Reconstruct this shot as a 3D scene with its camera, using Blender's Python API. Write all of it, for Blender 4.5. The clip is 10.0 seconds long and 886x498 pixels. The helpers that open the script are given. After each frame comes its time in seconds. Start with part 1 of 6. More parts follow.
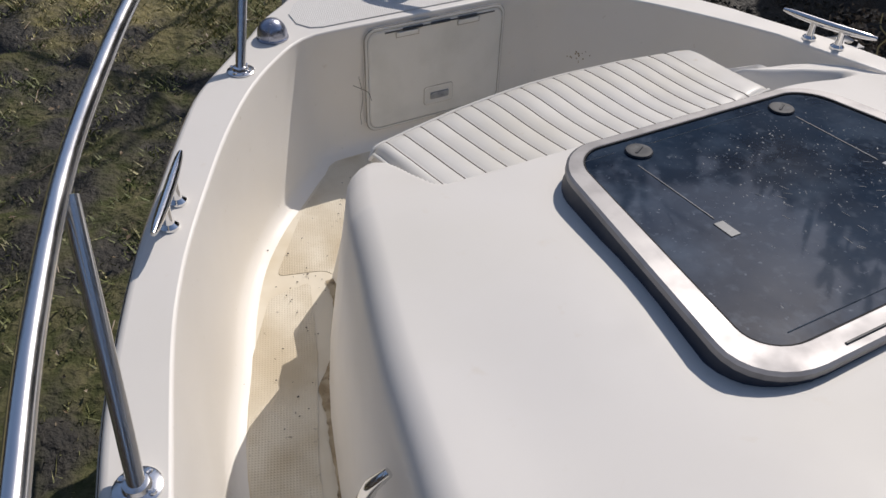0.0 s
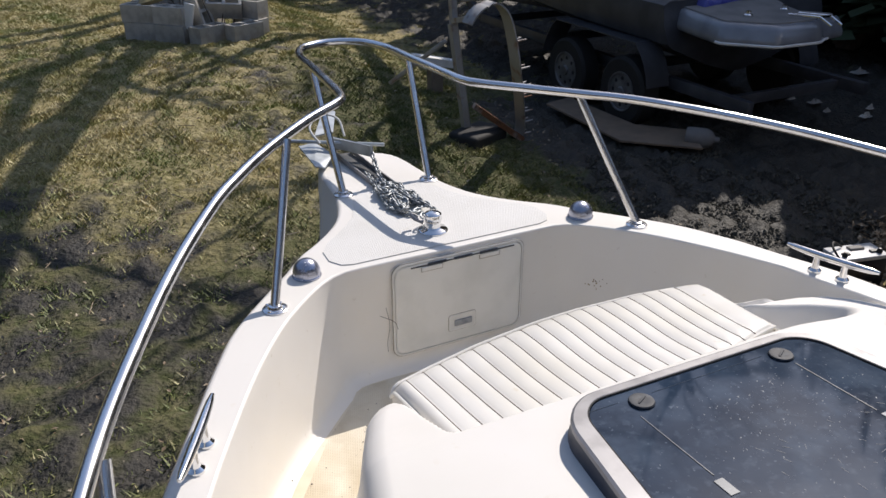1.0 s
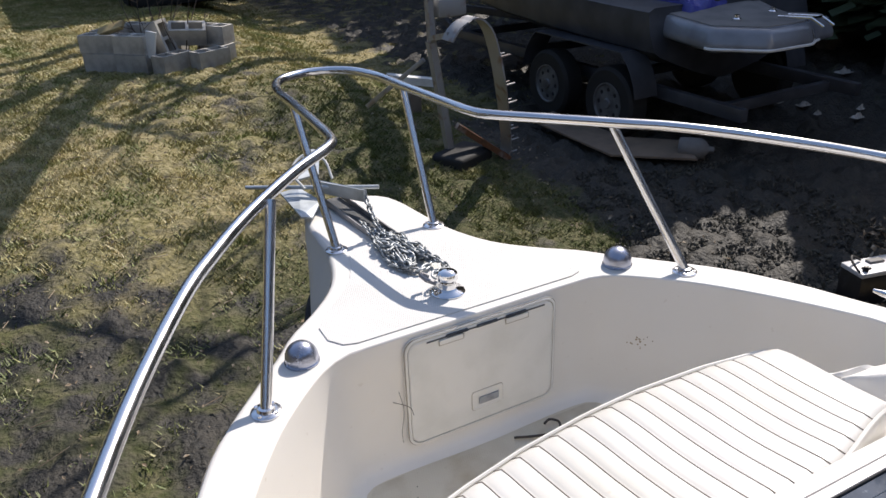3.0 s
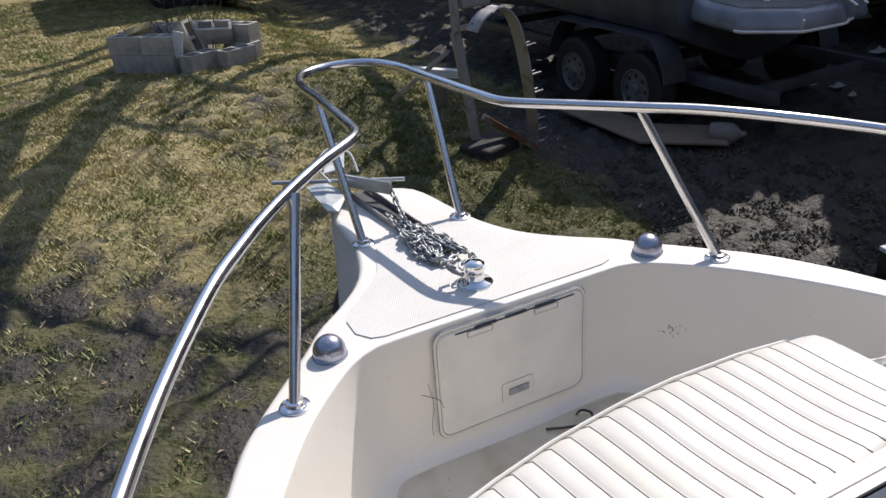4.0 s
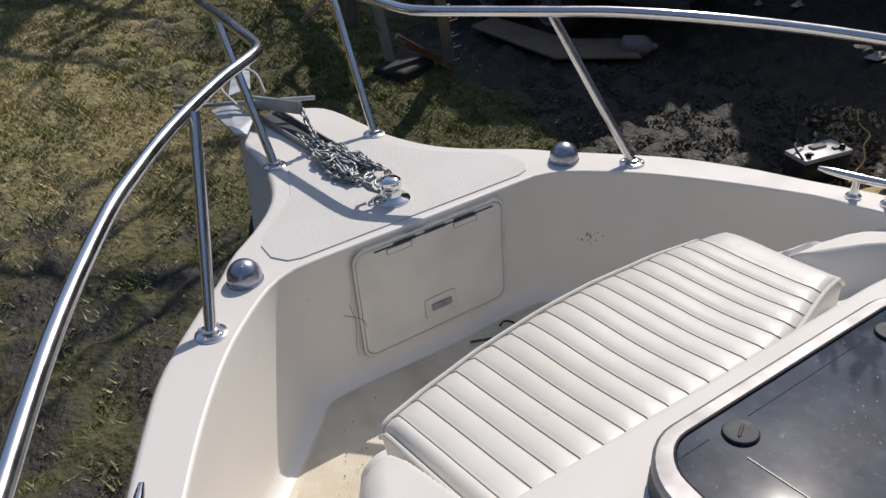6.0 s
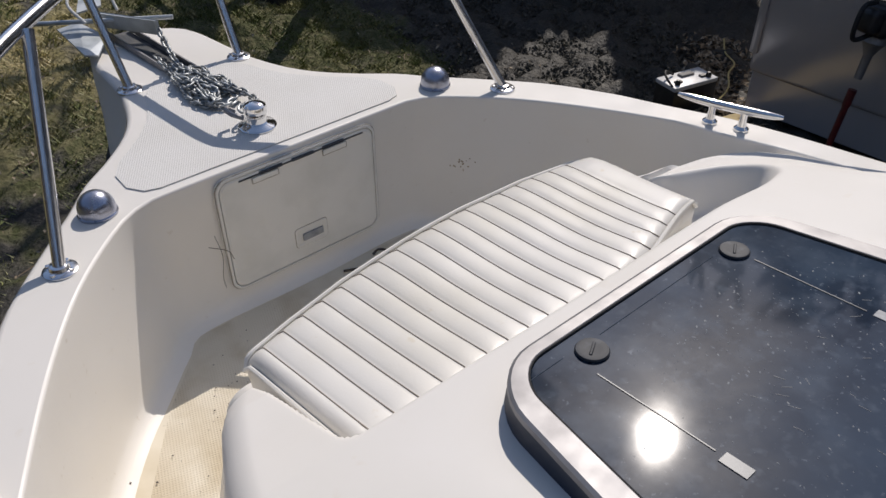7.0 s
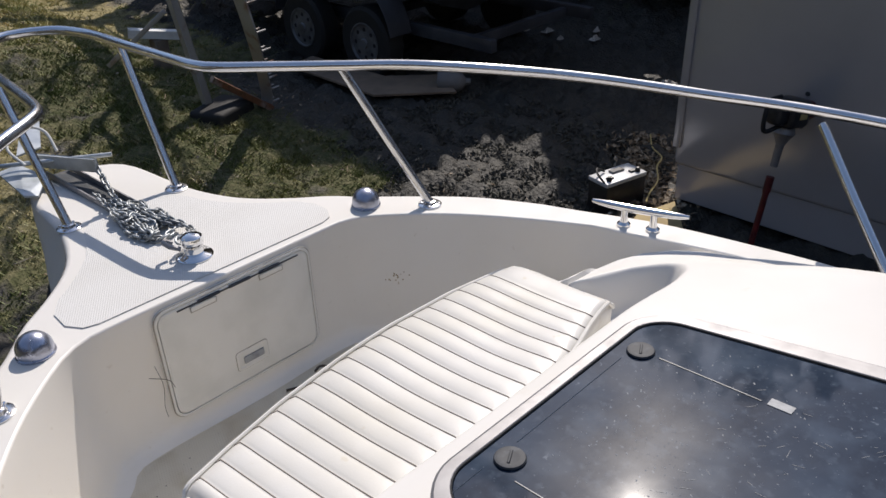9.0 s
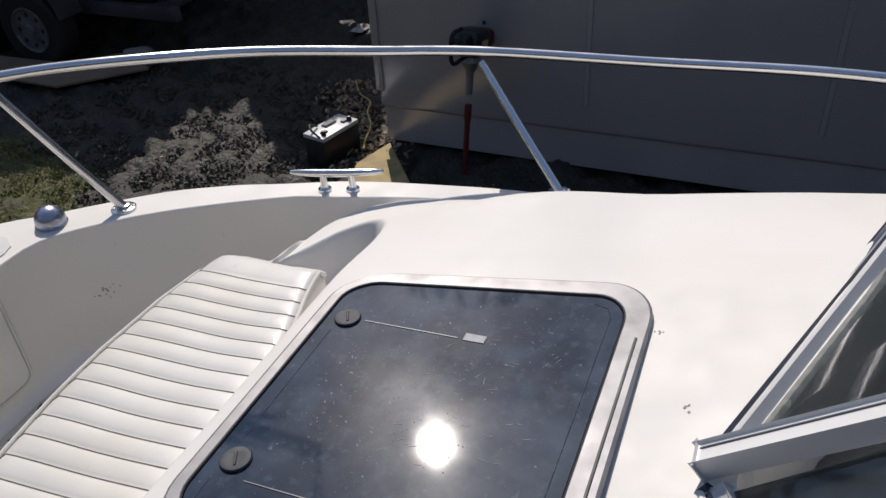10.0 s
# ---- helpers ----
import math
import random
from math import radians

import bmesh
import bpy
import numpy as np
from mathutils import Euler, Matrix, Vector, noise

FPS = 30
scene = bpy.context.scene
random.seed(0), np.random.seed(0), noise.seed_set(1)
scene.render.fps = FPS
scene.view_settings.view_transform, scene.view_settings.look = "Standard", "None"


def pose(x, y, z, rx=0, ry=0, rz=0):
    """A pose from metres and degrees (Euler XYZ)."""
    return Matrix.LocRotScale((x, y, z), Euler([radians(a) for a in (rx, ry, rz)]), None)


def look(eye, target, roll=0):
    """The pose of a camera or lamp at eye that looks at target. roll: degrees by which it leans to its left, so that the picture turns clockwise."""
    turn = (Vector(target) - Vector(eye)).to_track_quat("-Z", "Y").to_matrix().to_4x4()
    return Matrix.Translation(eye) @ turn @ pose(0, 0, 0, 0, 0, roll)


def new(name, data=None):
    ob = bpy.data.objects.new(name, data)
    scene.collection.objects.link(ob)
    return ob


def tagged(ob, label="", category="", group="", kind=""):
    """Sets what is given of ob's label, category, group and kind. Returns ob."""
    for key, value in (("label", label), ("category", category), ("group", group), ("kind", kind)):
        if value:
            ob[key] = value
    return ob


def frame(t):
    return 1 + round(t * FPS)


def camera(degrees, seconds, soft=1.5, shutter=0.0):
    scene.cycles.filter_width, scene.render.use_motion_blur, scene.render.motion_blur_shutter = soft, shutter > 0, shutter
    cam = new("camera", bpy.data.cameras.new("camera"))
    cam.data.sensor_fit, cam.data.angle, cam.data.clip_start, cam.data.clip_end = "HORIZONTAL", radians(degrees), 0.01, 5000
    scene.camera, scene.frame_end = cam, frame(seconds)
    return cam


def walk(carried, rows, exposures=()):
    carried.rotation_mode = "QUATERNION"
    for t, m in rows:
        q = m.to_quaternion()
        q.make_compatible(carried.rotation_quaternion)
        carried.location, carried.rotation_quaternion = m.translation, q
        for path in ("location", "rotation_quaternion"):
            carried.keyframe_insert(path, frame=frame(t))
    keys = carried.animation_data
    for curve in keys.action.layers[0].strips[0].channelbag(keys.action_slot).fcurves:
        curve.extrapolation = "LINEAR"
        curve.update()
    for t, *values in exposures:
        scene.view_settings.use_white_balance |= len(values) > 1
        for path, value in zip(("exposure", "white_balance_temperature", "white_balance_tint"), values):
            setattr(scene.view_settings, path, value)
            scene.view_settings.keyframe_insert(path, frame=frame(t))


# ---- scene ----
cam = camera(58.3, 10.0)
PATH = [
    (0, (-0.931, 0.414, 2.242), (-0.161, 1.733, 0.951), 2.3),
    (0.3, (-0.903, 0.457, 2.279), (-0.089, 1.879, 1.131), 2.2),
    (0.5, (-0.908, 0.447, 2.312), (-0.101, 1.911, 1.214), 2.2),
    (0.7, (-0.889, 0.408, 2.342), (-0.102, 1.945, 1.333), 0.5),
    (1, (-0.898, 0.378, 2.37), (-0.103, 1.98, 1.474), -0.0),
    (1.2, (-0.879, 0.386, 2.361), (-0.094, 2.028, 1.531), -1.1),
    (1.5, (-0.877, 0.459, 2.353), (-0.088, 2.105, 1.536), -1.9),
    (1.7, (-0.856, 0.539, 2.331), (-0.057, 2.181, 1.515), -2.8),
    (2, (-0.83, 0.635, 2.331), (-0.015, 2.246, 1.472), -3.1),
    (2.5, (-0.808, 0.718, 2.339), (0.055, 2.297, 1.466), -2.6),
    (3, (-0.813, 0.754, 2.322), (0.041, 2.342, 1.456), -2.1),
    (3.2, (-0.821, 0.762, 2.316), (0.004, 2.365, 1.451), -2.2),
    (4.3, (-0.795, 0.764, 2.304), (-0.003, 2.375, 1.421), -4.9),
    (4.5, (-0.797, 0.761, 2.297), (0.019, 2.354, 1.404), -4.8),
    (5, (-0.781, 0.767, 2.285), (0.078, 2.272, 1.286), -4.5),
    (5.2, (-0.804, 0.78, 2.251), (0.069, 2.262, 1.231), -4.3),
    (6.3, (-0.768, 0.772, 2.284), (0.149, 2.183, 1.204), -4.9),
    (6.5, (-0.76, 0.77, 2.29), (0.221, 2.121, 1.188), -4.0),
    (6.8, (-0.749, 0.762, 2.269), (0.295, 2.013, 1.109), -1.9),
    (7, (-0.743, 0.763, 2.257), (0.306, 1.962, 1.049), -0.1),
    (7.5, (-0.76, 0.774, 2.258), (0.287, 1.918, 0.995), 3.5),
    (7.8, (-0.761, 0.764, 2.277), (0.321, 1.931, 1.065), 4.0),
    (8, (-0.75, 0.755, 2.299), (0.365, 1.961, 1.16), 3.4),
    (8.2, (-0.752, 0.737, 2.310), (0.417, 2.019, 1.315), 2.0),
    (8.5, (-0.737, 0.721, 2.315), (0.441, 2.025, 1.359), -0.4),
    (8.7, (-0.739, 0.711, 2.317), (0.452, 1.988, 1.341), -0.9),
    (9, (-0.732, 0.691, 2.324), (0.49, 1.916, 1.321), -1.9),
    (9.5, (-0.711, 0.665, 2.338), (0.605, 1.725, 1.268), -3.6),
    (10, (-0.676, 0.613, 2.375), (0.826, 1.291, 1.243), -3.5),
]
EXPOSURES = [(t, stops, 6850, 13) for t, stops in ((0, -0.19), (0.6, 0.04), (1.2, 0.47), (2, 0.6), (3, 0.62), (4.5, 0.34), (5, 0.12), (6.5, -0.06), (7.5, -0.14), (8, -0.13), (8.3, -0.02), (8.5, 0.17), (9, 0.22), (9.5, 0.12), (10, 0))]
walk(cam, [(t, look(eye, target, roll)) for t, eye, target, roll in PATH], EXPOSURES)

# ---- light ----
SUN = Vector((0.88, 0.54, 1.0)).normalized()
world = bpy.data.worlds.new("world")
scene.world = world
world.use_nodes = True
wn = world.node_tree.nodes
sky = wn.new("ShaderNodeTexSky")
sky.sky_type, sky.sun_disc = "NISHITA", False
sky.sun_elevation = math.asin(SUN.z)
sky.sun_rotation = math.atan2(SUN.x, SUN.y)
sky.altitude, sky.air_density, sky.dust_density = 50, 1.0, 0.6
world.node_tree.links.new(sky.outputs["Color"], wn["Background"].inputs["Color"])
wn["Background"].inputs["Strength"].default_value = 0.132
sun_data = bpy.data.lights.new("sun", "SUN")
sun_data.energy, sun_data.angle, sun_data.color = 3.65, radians(0.27), (1.0, 0.965, 0.92)
sun = new("sun", sun_data)
sun.matrix_world = look(SUN * 30, (0, 0, 0))


# ---- materials ----
def mat(name, color, rough=0.5, metal=0.0, var=(), bump=(), coat=0.0, spec=0.5, transmission=0.0, rand=0.0, rough_var=0.0):
    """A principled material. var: (scale, colour, low, high, detail) layers of noise mixed over the base; bump: (scale, strength, distance)."""
    m = bpy.data.materials.new(name)
    m.use_nodes = True
    nt = m.node_tree
    b = nt.nodes["Principled BSDF"]
    b.inputs["Roughness"].default_value = rough
    b.inputs["Metallic"].default_value = metal
    b.inputs["Coat Weight"].default_value = coat
    b.inputs["Coat Roughness"].default_value = 0.15
    b.inputs["Specular IOR Level"].default_value = spec
    b.inputs["Transmission Weight"].default_value = transmission
    tc = nt.nodes.new("ShaderNodeTexCoord")
    rgb = nt.nodes.new("ShaderNodeRGB")
    rgb.outputs[0].default_value = (*color, 1)
    out = rgb.outputs[0]
    for k, (scale, col, lo, hi, detail) in enumerate(var):
        n = nt.nodes.new("ShaderNodeTexNoise")
        n.inputs["Scale"].default_value, n.inputs["Detail"].default_value = scale, detail
        off = nt.nodes.new("ShaderNodeVectorMath")
        off.operation = "ADD"
        off.inputs[1].default_value = (3.7 * k, 1.9 * k, 5.3 * k)
        nt.links.new(tc.outputs["Object"], off.inputs[0])
        nt.links.new(off.outputs[0], n.inputs["Vector"])
        r = nt.nodes.new("ShaderNodeMapRange")
        r.inputs["From Min"].default_value, r.inputs["From Max"].default_value = lo, hi
        nt.links.new(n.outputs["Fac"], r.inputs["Value"])
        mix = nt.nodes.new("ShaderNodeMix")
        mix.data_type = "RGBA"
        nt.links.new(r.outputs[0], mix.inputs["Factor"])
        nt.links.new(out, mix.inputs["A"])
        mix.inputs["B"].default_value = (*col, 1)
        out = mix.outputs["Result"]
    if rand:
        info = nt.nodes.new("ShaderNodeObjectInfo")
        hsv = nt.nodes.new("ShaderNodeHueSaturation")
        r = nt.nodes.new("ShaderNodeMapRange")
        r.inputs["To Min"].default_value, r.inputs["To Max"].default_value = 1 - rand, 1 + rand
        nt.links.new(info.outputs["Random"], r.inputs["Value"])
        nt.links.new(r.outputs[0], hsv.inputs["Value"])
        nt.links.new(out, hsv.inputs["Color"])
        out = hsv.outputs[0]
    nt.links.new(out, b.inputs["Base Color"])
    if rough_var:
        n = nt.nodes.new("ShaderNodeTexNoise")
        n.inputs["Scale"].default_value, n.inputs["Detail"].default_value = 14, 6
        nt.links.new(tc.outputs["Object"], n.inputs["Vector"])
        r = nt.nodes.new("ShaderNodeMapRange")
        r.inputs["From Min"].default_value, r.inputs["From Max"].default_value = 0.3, 0.7
        r.inputs["To Min"].default_value, r.inputs["To Max"].default_value = max(0.02, rough - rough_var), rough + rough_var
        nt.links.new(n.outputs["Fac"], r.inputs["Value"])
        nt.links.new(r.outputs[0], b.inputs["Roughness"])
    normal = None
    for scale, strength, dist in bump:
        n = nt.nodes.new("ShaderNodeTexNoise")
        n.inputs["Scale"].default_value, n.inputs["Detail"].default_value = scale, 5
        nt.links.new(tc.outputs["Object"], n.inputs["Vector"])
        bp = nt.nodes.new("ShaderNodeBump")
        bp.inputs["Strength"].default_value, bp.inputs["Distance"].default_value = strength, dist
        nt.links.new(n.outputs["Fac"], bp.inputs["Height"])
        if normal:
            nt.links.new(normal, bp.inputs["Normal"])
        normal = bp.outputs[0]
    if normal:
        nt.links.new(normal, b.inputs["Normal"])
    return m


def add_grid_bump(m, pitch, strength, dist, turn=45, dirt=None):
    """Moulded rows of small studs, pitch metres apart, over a material."""
    nt = m.node_tree
    b = nt.nodes["Principled BSDF"]
    tc = nt.nodes.new("ShaderNodeTexCoord")
    mp = nt.nodes.new("ShaderNodeMapping")
    mp.inputs["Rotation"].default_value = (0, 0, radians(turn))
    nt.links.new(tc.outputs["Object"], mp.inputs["Vector"])
    sep = nt.nodes.new("ShaderNodeSeparateXYZ")
    nt.links.new(mp.outputs[0], sep.inputs[0])
    waves = []
    for axis in "XY":
        mul = nt.nodes.new("ShaderNodeMath")
        mul.operation = "MULTIPLY"
        mul.inputs[1].default_value = 2 * math.pi / pitch
        nt.links.new(sep.outputs[axis], mul.inputs[0])
        si = nt.nodes.new("ShaderNodeMath")
        si.operation = "SINE"
        nt.links.new(mul.outputs[0], si.inputs[0])
        waves.append(si)
    prod = nt.nodes.new("ShaderNodeMath")
    prod.operation = "MAXIMUM"
    nt.links.new(waves[0].outputs[0], prod.inputs[0])
    nt.links.new(waves[1].outputs[0], prod.inputs[1])
    bp = nt.nodes.new("ShaderNodeBump")
    bp.inputs["Strength"].default_value, bp.inputs["Distance"].default_value = strength, dist
    nt.links.new(prod.outputs[0], bp.inputs["Height"])
    nt.links.new(bp.outputs[0], b.inputs["Normal"])
    if dirt:
        old = b.inputs["Base Color"].links[0].from_socket
        r = nt.nodes.new("ShaderNodeMapRange")
        r.inputs["From Min"].default_value, r.inputs["From Max"].default_value = -0.1, -0.9
        r.inputs["To Max"].default_value = 0.4
        nt.links.new(prod.outputs[0], r.inputs["Value"])
        mix = nt.nodes.new("ShaderNodeMix")
        mix.data_type = "RGBA"
        nt.links.new(r.outputs[0], mix.inputs["Factor"])
        nt.links.new(old, mix.inputs["A"])
        mix.inputs["B"].default_value = (*dirt, 1)
        nt.links.new(mix.outputs["Result"], b.inputs["Base Color"])


GEL = mat("gelcoat", (0.715, 0.69, 0.65), 0.55, var=[(2.5, (0.67, 0.645, 0.59), 0.45, 0.8, 4), (30, (0.66, 0.61, 0.53), 0.66, 0.9, 6)],
          bump=[(60, 0.04, 0.002)], spec=0.35, rough_var=0.08)
LINER = mat("liner_gelcoat", (0.83, 0.80, 0.75), 0.5, var=[(3.0, (0.78, 0.745, 0.685), 0.42, 0.8, 5), (45, (0.5, 0.43, 0.33), 0.68, 0.95, 6)],
            bump=[(50, 0.05, 0.002)], rough_var=0.08)
FLOORGEL = mat("floor_gelcoat", (0.72, 0.66, 0.54), 0.55, var=[(6, (0.58, 0.5, 0.36), 0.45, 0.75, 6), (60, (0.2, 0.15, 0.1), 0.70, 0.85, 4)],
               bump=[(40, 0.06, 0.002)])
NONSKID = mat("nonskid_deck", (0.66, 0.65, 0.625), 0.65, var=[(5, (0.60, 0.585, 0.55), 0.45, 0.8, 5)])
add_grid_bump(NONSKID, 0.0048, 0.35, 0.0009, 30, (0.50, 0.49, 0.47))
NONSKID_DIRTY = mat("nonskid_floor", (0.70, 0.645, 0.53), 0.65, var=[(3.5, (0.47, 0.38, 0.25), 0.45, 0.72, 6), (9, (0.50, 0.42, 0.29), 0.45, 0.75, 6), (70, (0.12, 0.09, 0.06), 0.70, 0.82, 3)])
add_grid_bump(NONSKID_DIRTY, 0.0055, 0.35, 0.0009, 20, (0.56, 0.49, 0.39))
DOORPLASTIC = mat("locker_plastic", (0.80, 0.785, 0.74), 0.5, var=[(9, (0.68, 0.67, 0.62), 0.42, 0.75, 5), (28, (0.78, 0.76, 0.72), 0.6, 0.8, 4)], bump=[(120, 0.08, 0.001)])
BLUEHULL = mat("dark_blue_gelcoat", (0.02, 0.035, 0.1), 0.16, var=[(5, (0.03, 0.04, 0.075), 0.5, 0.85, 5)], coat=0.3)
STEEL = mat("stainless", (0.72, 0.72, 0.73), 0.21, 1.0, rough_var=0.06, bump=[(400, 0.03, 0.0005)])
CHROME = mat("chrome", (0.8, 0.8, 0.8), 0.1, 1.0, rough_var=0.05)
KNOB = mat("dusty_knob", (0.03, 0.034, 0.042), 0.65, var=[(60, (0.07, 0.08, 0.095), 0.5, 0.75, 4)], bump=[(90, 0.1, 0.001)])
ALU = mat("aluminium", (0.30, 0.295, 0.30), 0.5, 0.6, var=[(25, (0.22, 0.215, 0.22), 0.45, 0.75, 5)], bump=[(200, 0.06, 0.0008)], rough_var=0.1)
WHITEALU = mat("white_frame", (0.66, 0.66, 0.66), 0.4, 0.1, var=[(12, (0.55, 0.55, 0.55), 0.5, 0.8, 4)])
RUBBER = mat("black_rubber", (0.014, 0.014, 0.015), 0.7, var=[(40, (0.05, 0.048, 0.045), 0.5, 0.8, 4)], bump=[(80, 0.1, 0.002)])
BLUERUBBER = mat("dark_gasket", (0.022, 0.034, 0.062), 0.5, var=[(18, (0.08, 0.085, 0.1), 0.5, 0.85, 4)])
GRIME = mat("grimy_joint", (0.34, 0.3, 0.25), 0.8, var=[(30, (0.5, 0.46, 0.4), 0.45, 0.7, 4)])
SEAM = mat("seam_thread", (0.26, 0.22, 0.185), 0.8, bump=[(300, 0.3, 0.001)])
VINYL = mat("white_vinyl", (0.68, 0.66, 0.62), 0.42, var=[(4, (0.63, 0.6, 0.53), 0.42, 0.75, 5), (22, (0.55, 0.47, 0.33), 0.68, 0.86, 4)],
            bump=[(220, 0.12, 0.0012), (9, 0.18, 0.006)], rough_var=0.1)
DOME = mat("chrome_dome", (0.40, 0.42, 0.50), 0.27, 0.9, var=[(30, (0.33, 0.35, 0.42), 0.5, 0.8, 4)], rough_var=0.06)
GALV = mat("galvanised_chain", (0.42, 0.44, 0.45), 0.5, 0.7, var=[(60, (0.20, 0.215, 0.22), 0.42, 0.68, 4)], rand=0.3, rough_var=0.12)
GALVPLATE = mat("galvanised_plate", (0.55, 0.58, 0.6), 0.5, 0.6, var=[(20, (0.36, 0.39, 0.4), 0.42, 0.72, 5)], rough_var=0.12)
DARKSLOT = mat("dark_channel", (0.06, 0.065, 0.07), 0.6, 0.2, var=[(30, (0.14, 0.13, 0.12), 0.5, 0.8, 4)])
ROPE = mat("white_rope", (0.7, 0.7, 0.68), 0.8, bump=[(200, 0.4, 0.002)])
WIRE = mat("dark_wire", (0.05, 0.04, 0.035), 0.7)


def hatch_material():
    # blue base and cloudy layers hold the sky's reflected haze, besides dust specks
    m = mat("smoked_acrylic", (0.008, 0.016, 0.032), 0.07, var=[(4, (0.021, 0.038, 0.066), 0.40, 0.64, 7), (13, (0.045, 0.068, 0.102), 0.48, 0.76, 6), (55, (0.05, 0.07, 0.1), 0.55, 0.8, 3), (120, (0.10, 0.125, 0.16), 0.66, 0.76, 3)], coat=0.3, spec=0.35)
    m.node_tree.nodes["Principled BSDF"].inputs["Coat Roughness"].default_value = 0.30
    nt = m.node_tree
    b = nt.nodes["Principled BSDF"]
    tc = nt.nodes.new("ShaderNodeTexCoord")
    n = nt.nodes.new("ShaderNodeTexNoise")
    n.inputs["Scale"].default_value, n.inputs["Detail"].default_value = 7, 8
    nt.links.new(tc.outputs["Object"], n.inputs["Vector"])
    r = nt.nodes.new("ShaderNodeMapRange")
    r.inputs["From Min"].default_value, r.inputs["From Max"].default_value = 0.35, 0.7
    r.inputs["To Min"].default_value, r.inputs["To Max"].default_value = 0.035, 0.065
    nt.links.new(n.outputs["Fac"], r.inputs["Value"])
    nt.links.new(r.outputs[0], b.inputs["Roughness"])
    dust = nt.nodes.new("ShaderNodeTexNoise")
    dust.inputs["Scale"].default_value, dust.inputs["Detail"].default_value, dust.inputs["Roughness"].default_value = 5.5, 7, 0.65
    nt.links.new(tc.outputs["Object"], dust.inputs["Vector"])
    film = nt.nodes.new("ShaderNodeMapRange")
    film.inputs["From Min"].default_value, film.inputs["From Max"].default_value = 0.35, 0.68
    film.inputs["To Min"].default_value, film.inputs["To Max"].default_value = 0.02, 0.09
    nt.links.new(dust.outputs["Fac"], film.inputs["Value"])
    nt.links.new(film.outputs[0], b.inputs["Coat Weight"])
    return m


ACRYLIC = hatch_material()
GLASS = mat("tinted_glass", (0.14, 0.16, 0.17), 0.05, transmission=0.9, spec=0.5)
MUD = (0.034, 0.032, 0.028)


def ground_material():
    m = bpy.data.materials.new("lawn_and_mud")
    m.use_nodes = True
    nt = m.node_tree
    b = nt.nodes["Principled BSDF"]
    b.inputs["Roughness"].default_value = 0.9
    b.inputs["Specular IOR Level"].default_value = 0.25
    tc = nt.nodes.new("ShaderNodeTexCoord")

    def noise_fac(scale, detail, lo, hi):
        n = nt.nodes.new("ShaderNodeTexNoise")
        n.inputs["Scale"].default_value, n.inputs["Detail"].default_value = scale, detail
        nt.links.new(tc.outputs["Object"], n.inputs["Vector"])
        r = nt.nodes.new("ShaderNodeMapRange")
        r.inputs["From Min"].default_value, r.inputs["From Max"].default_value = lo, hi
        nt.links.new(n.outputs["Fac"], r.inputs["Value"])
        return r.outputs[0]

    def mixed(fac, a, c):
        mx = nt.nodes.new("ShaderNodeMix")
        mx.data_type = "RGBA"
        nt.links.new(fac, mx.inputs["Factor"])
        for sock, v in ((mx.inputs["A"], a), (mx.inputs["B"], c)):
            if isinstance(v, tuple):
                sock.default_value = (*v, 1)
            else:
                nt.links.new(v, sock)
        return mx.outputs["Result"]

    green = mixed(noise_fac(1.3, 6, 0.35, 0.65), (0.16, 0.145, 0.055), (0.30, 0.24, 0.115))
    green = mixed(noise_fac(22, 6, 0.4, 0.7), green, (0.36, 0.308, 0.17))
    damp = nt.nodes.new("ShaderNodeAttribute")
    damp.attribute_name = "damp"
    green = mixed(damp.outputs["Fac"], green, mixed(noise_fac(14, 6, 0.4, 0.7), (0.062, 0.068, 0.026), (0.15, 0.135, 0.07)))
    mud = mixed(noise_fac(9, 7, 0.4, 0.65), MUD, (0.052, 0.047, 0.038))
    mask = nt.nodes.new("ShaderNodeAttribute")
    mask.attribute_name = "mud"
    ragged = nt.nodes.new("ShaderNodeMath")
    ragged.operation = "ADD"
    n = noise_fac(3.5, 8, 0.25, 0.75)
    nt.links.new(mask.outputs["Fac"], ragged.inputs[0])
    nt.links.new(n, ragged.inputs[1])
    step = nt.nodes.new("ShaderNodeMapRange")
    step.inputs["From Min"].default_value, step.inputs["From Max"].default_value = 0.75, 1.1
    nt.links.new(ragged.outputs[0], step.inputs["Value"])
    nt.links.new(mixed(step.outputs[0], green, mud), b.inputs["Base Color"])
    n2 = nt.nodes.new("ShaderNodeTexNoise")
    n2.inputs["Scale"].default_value, n2.inputs["Detail"].default_value = 28, 8
    nt.links.new(tc.outputs["Object"], n2.inputs["Vector"])
    bp = nt.nodes.new("ShaderNodeBump")
    bp.inputs["Strength"].default_value, bp.inputs["Distance"].default_value = 1.0, 0.03
    nt.links.new(n2.outputs["Fac"], bp.inputs["Height"])
    nt.links.new(bp.outputs[0], b.inputs["Normal"])
    wet = nt.nodes.new("ShaderNodeMapRange")
    wet.inputs["To Min"].default_value, wet.inputs["To Max"].default_value = 0.92, 0.58
    nt.links.new(step.outputs[0], wet.inputs["Value"])
    nt.links.new(wet.outputs[0], b.inputs["Roughness"])
    return m


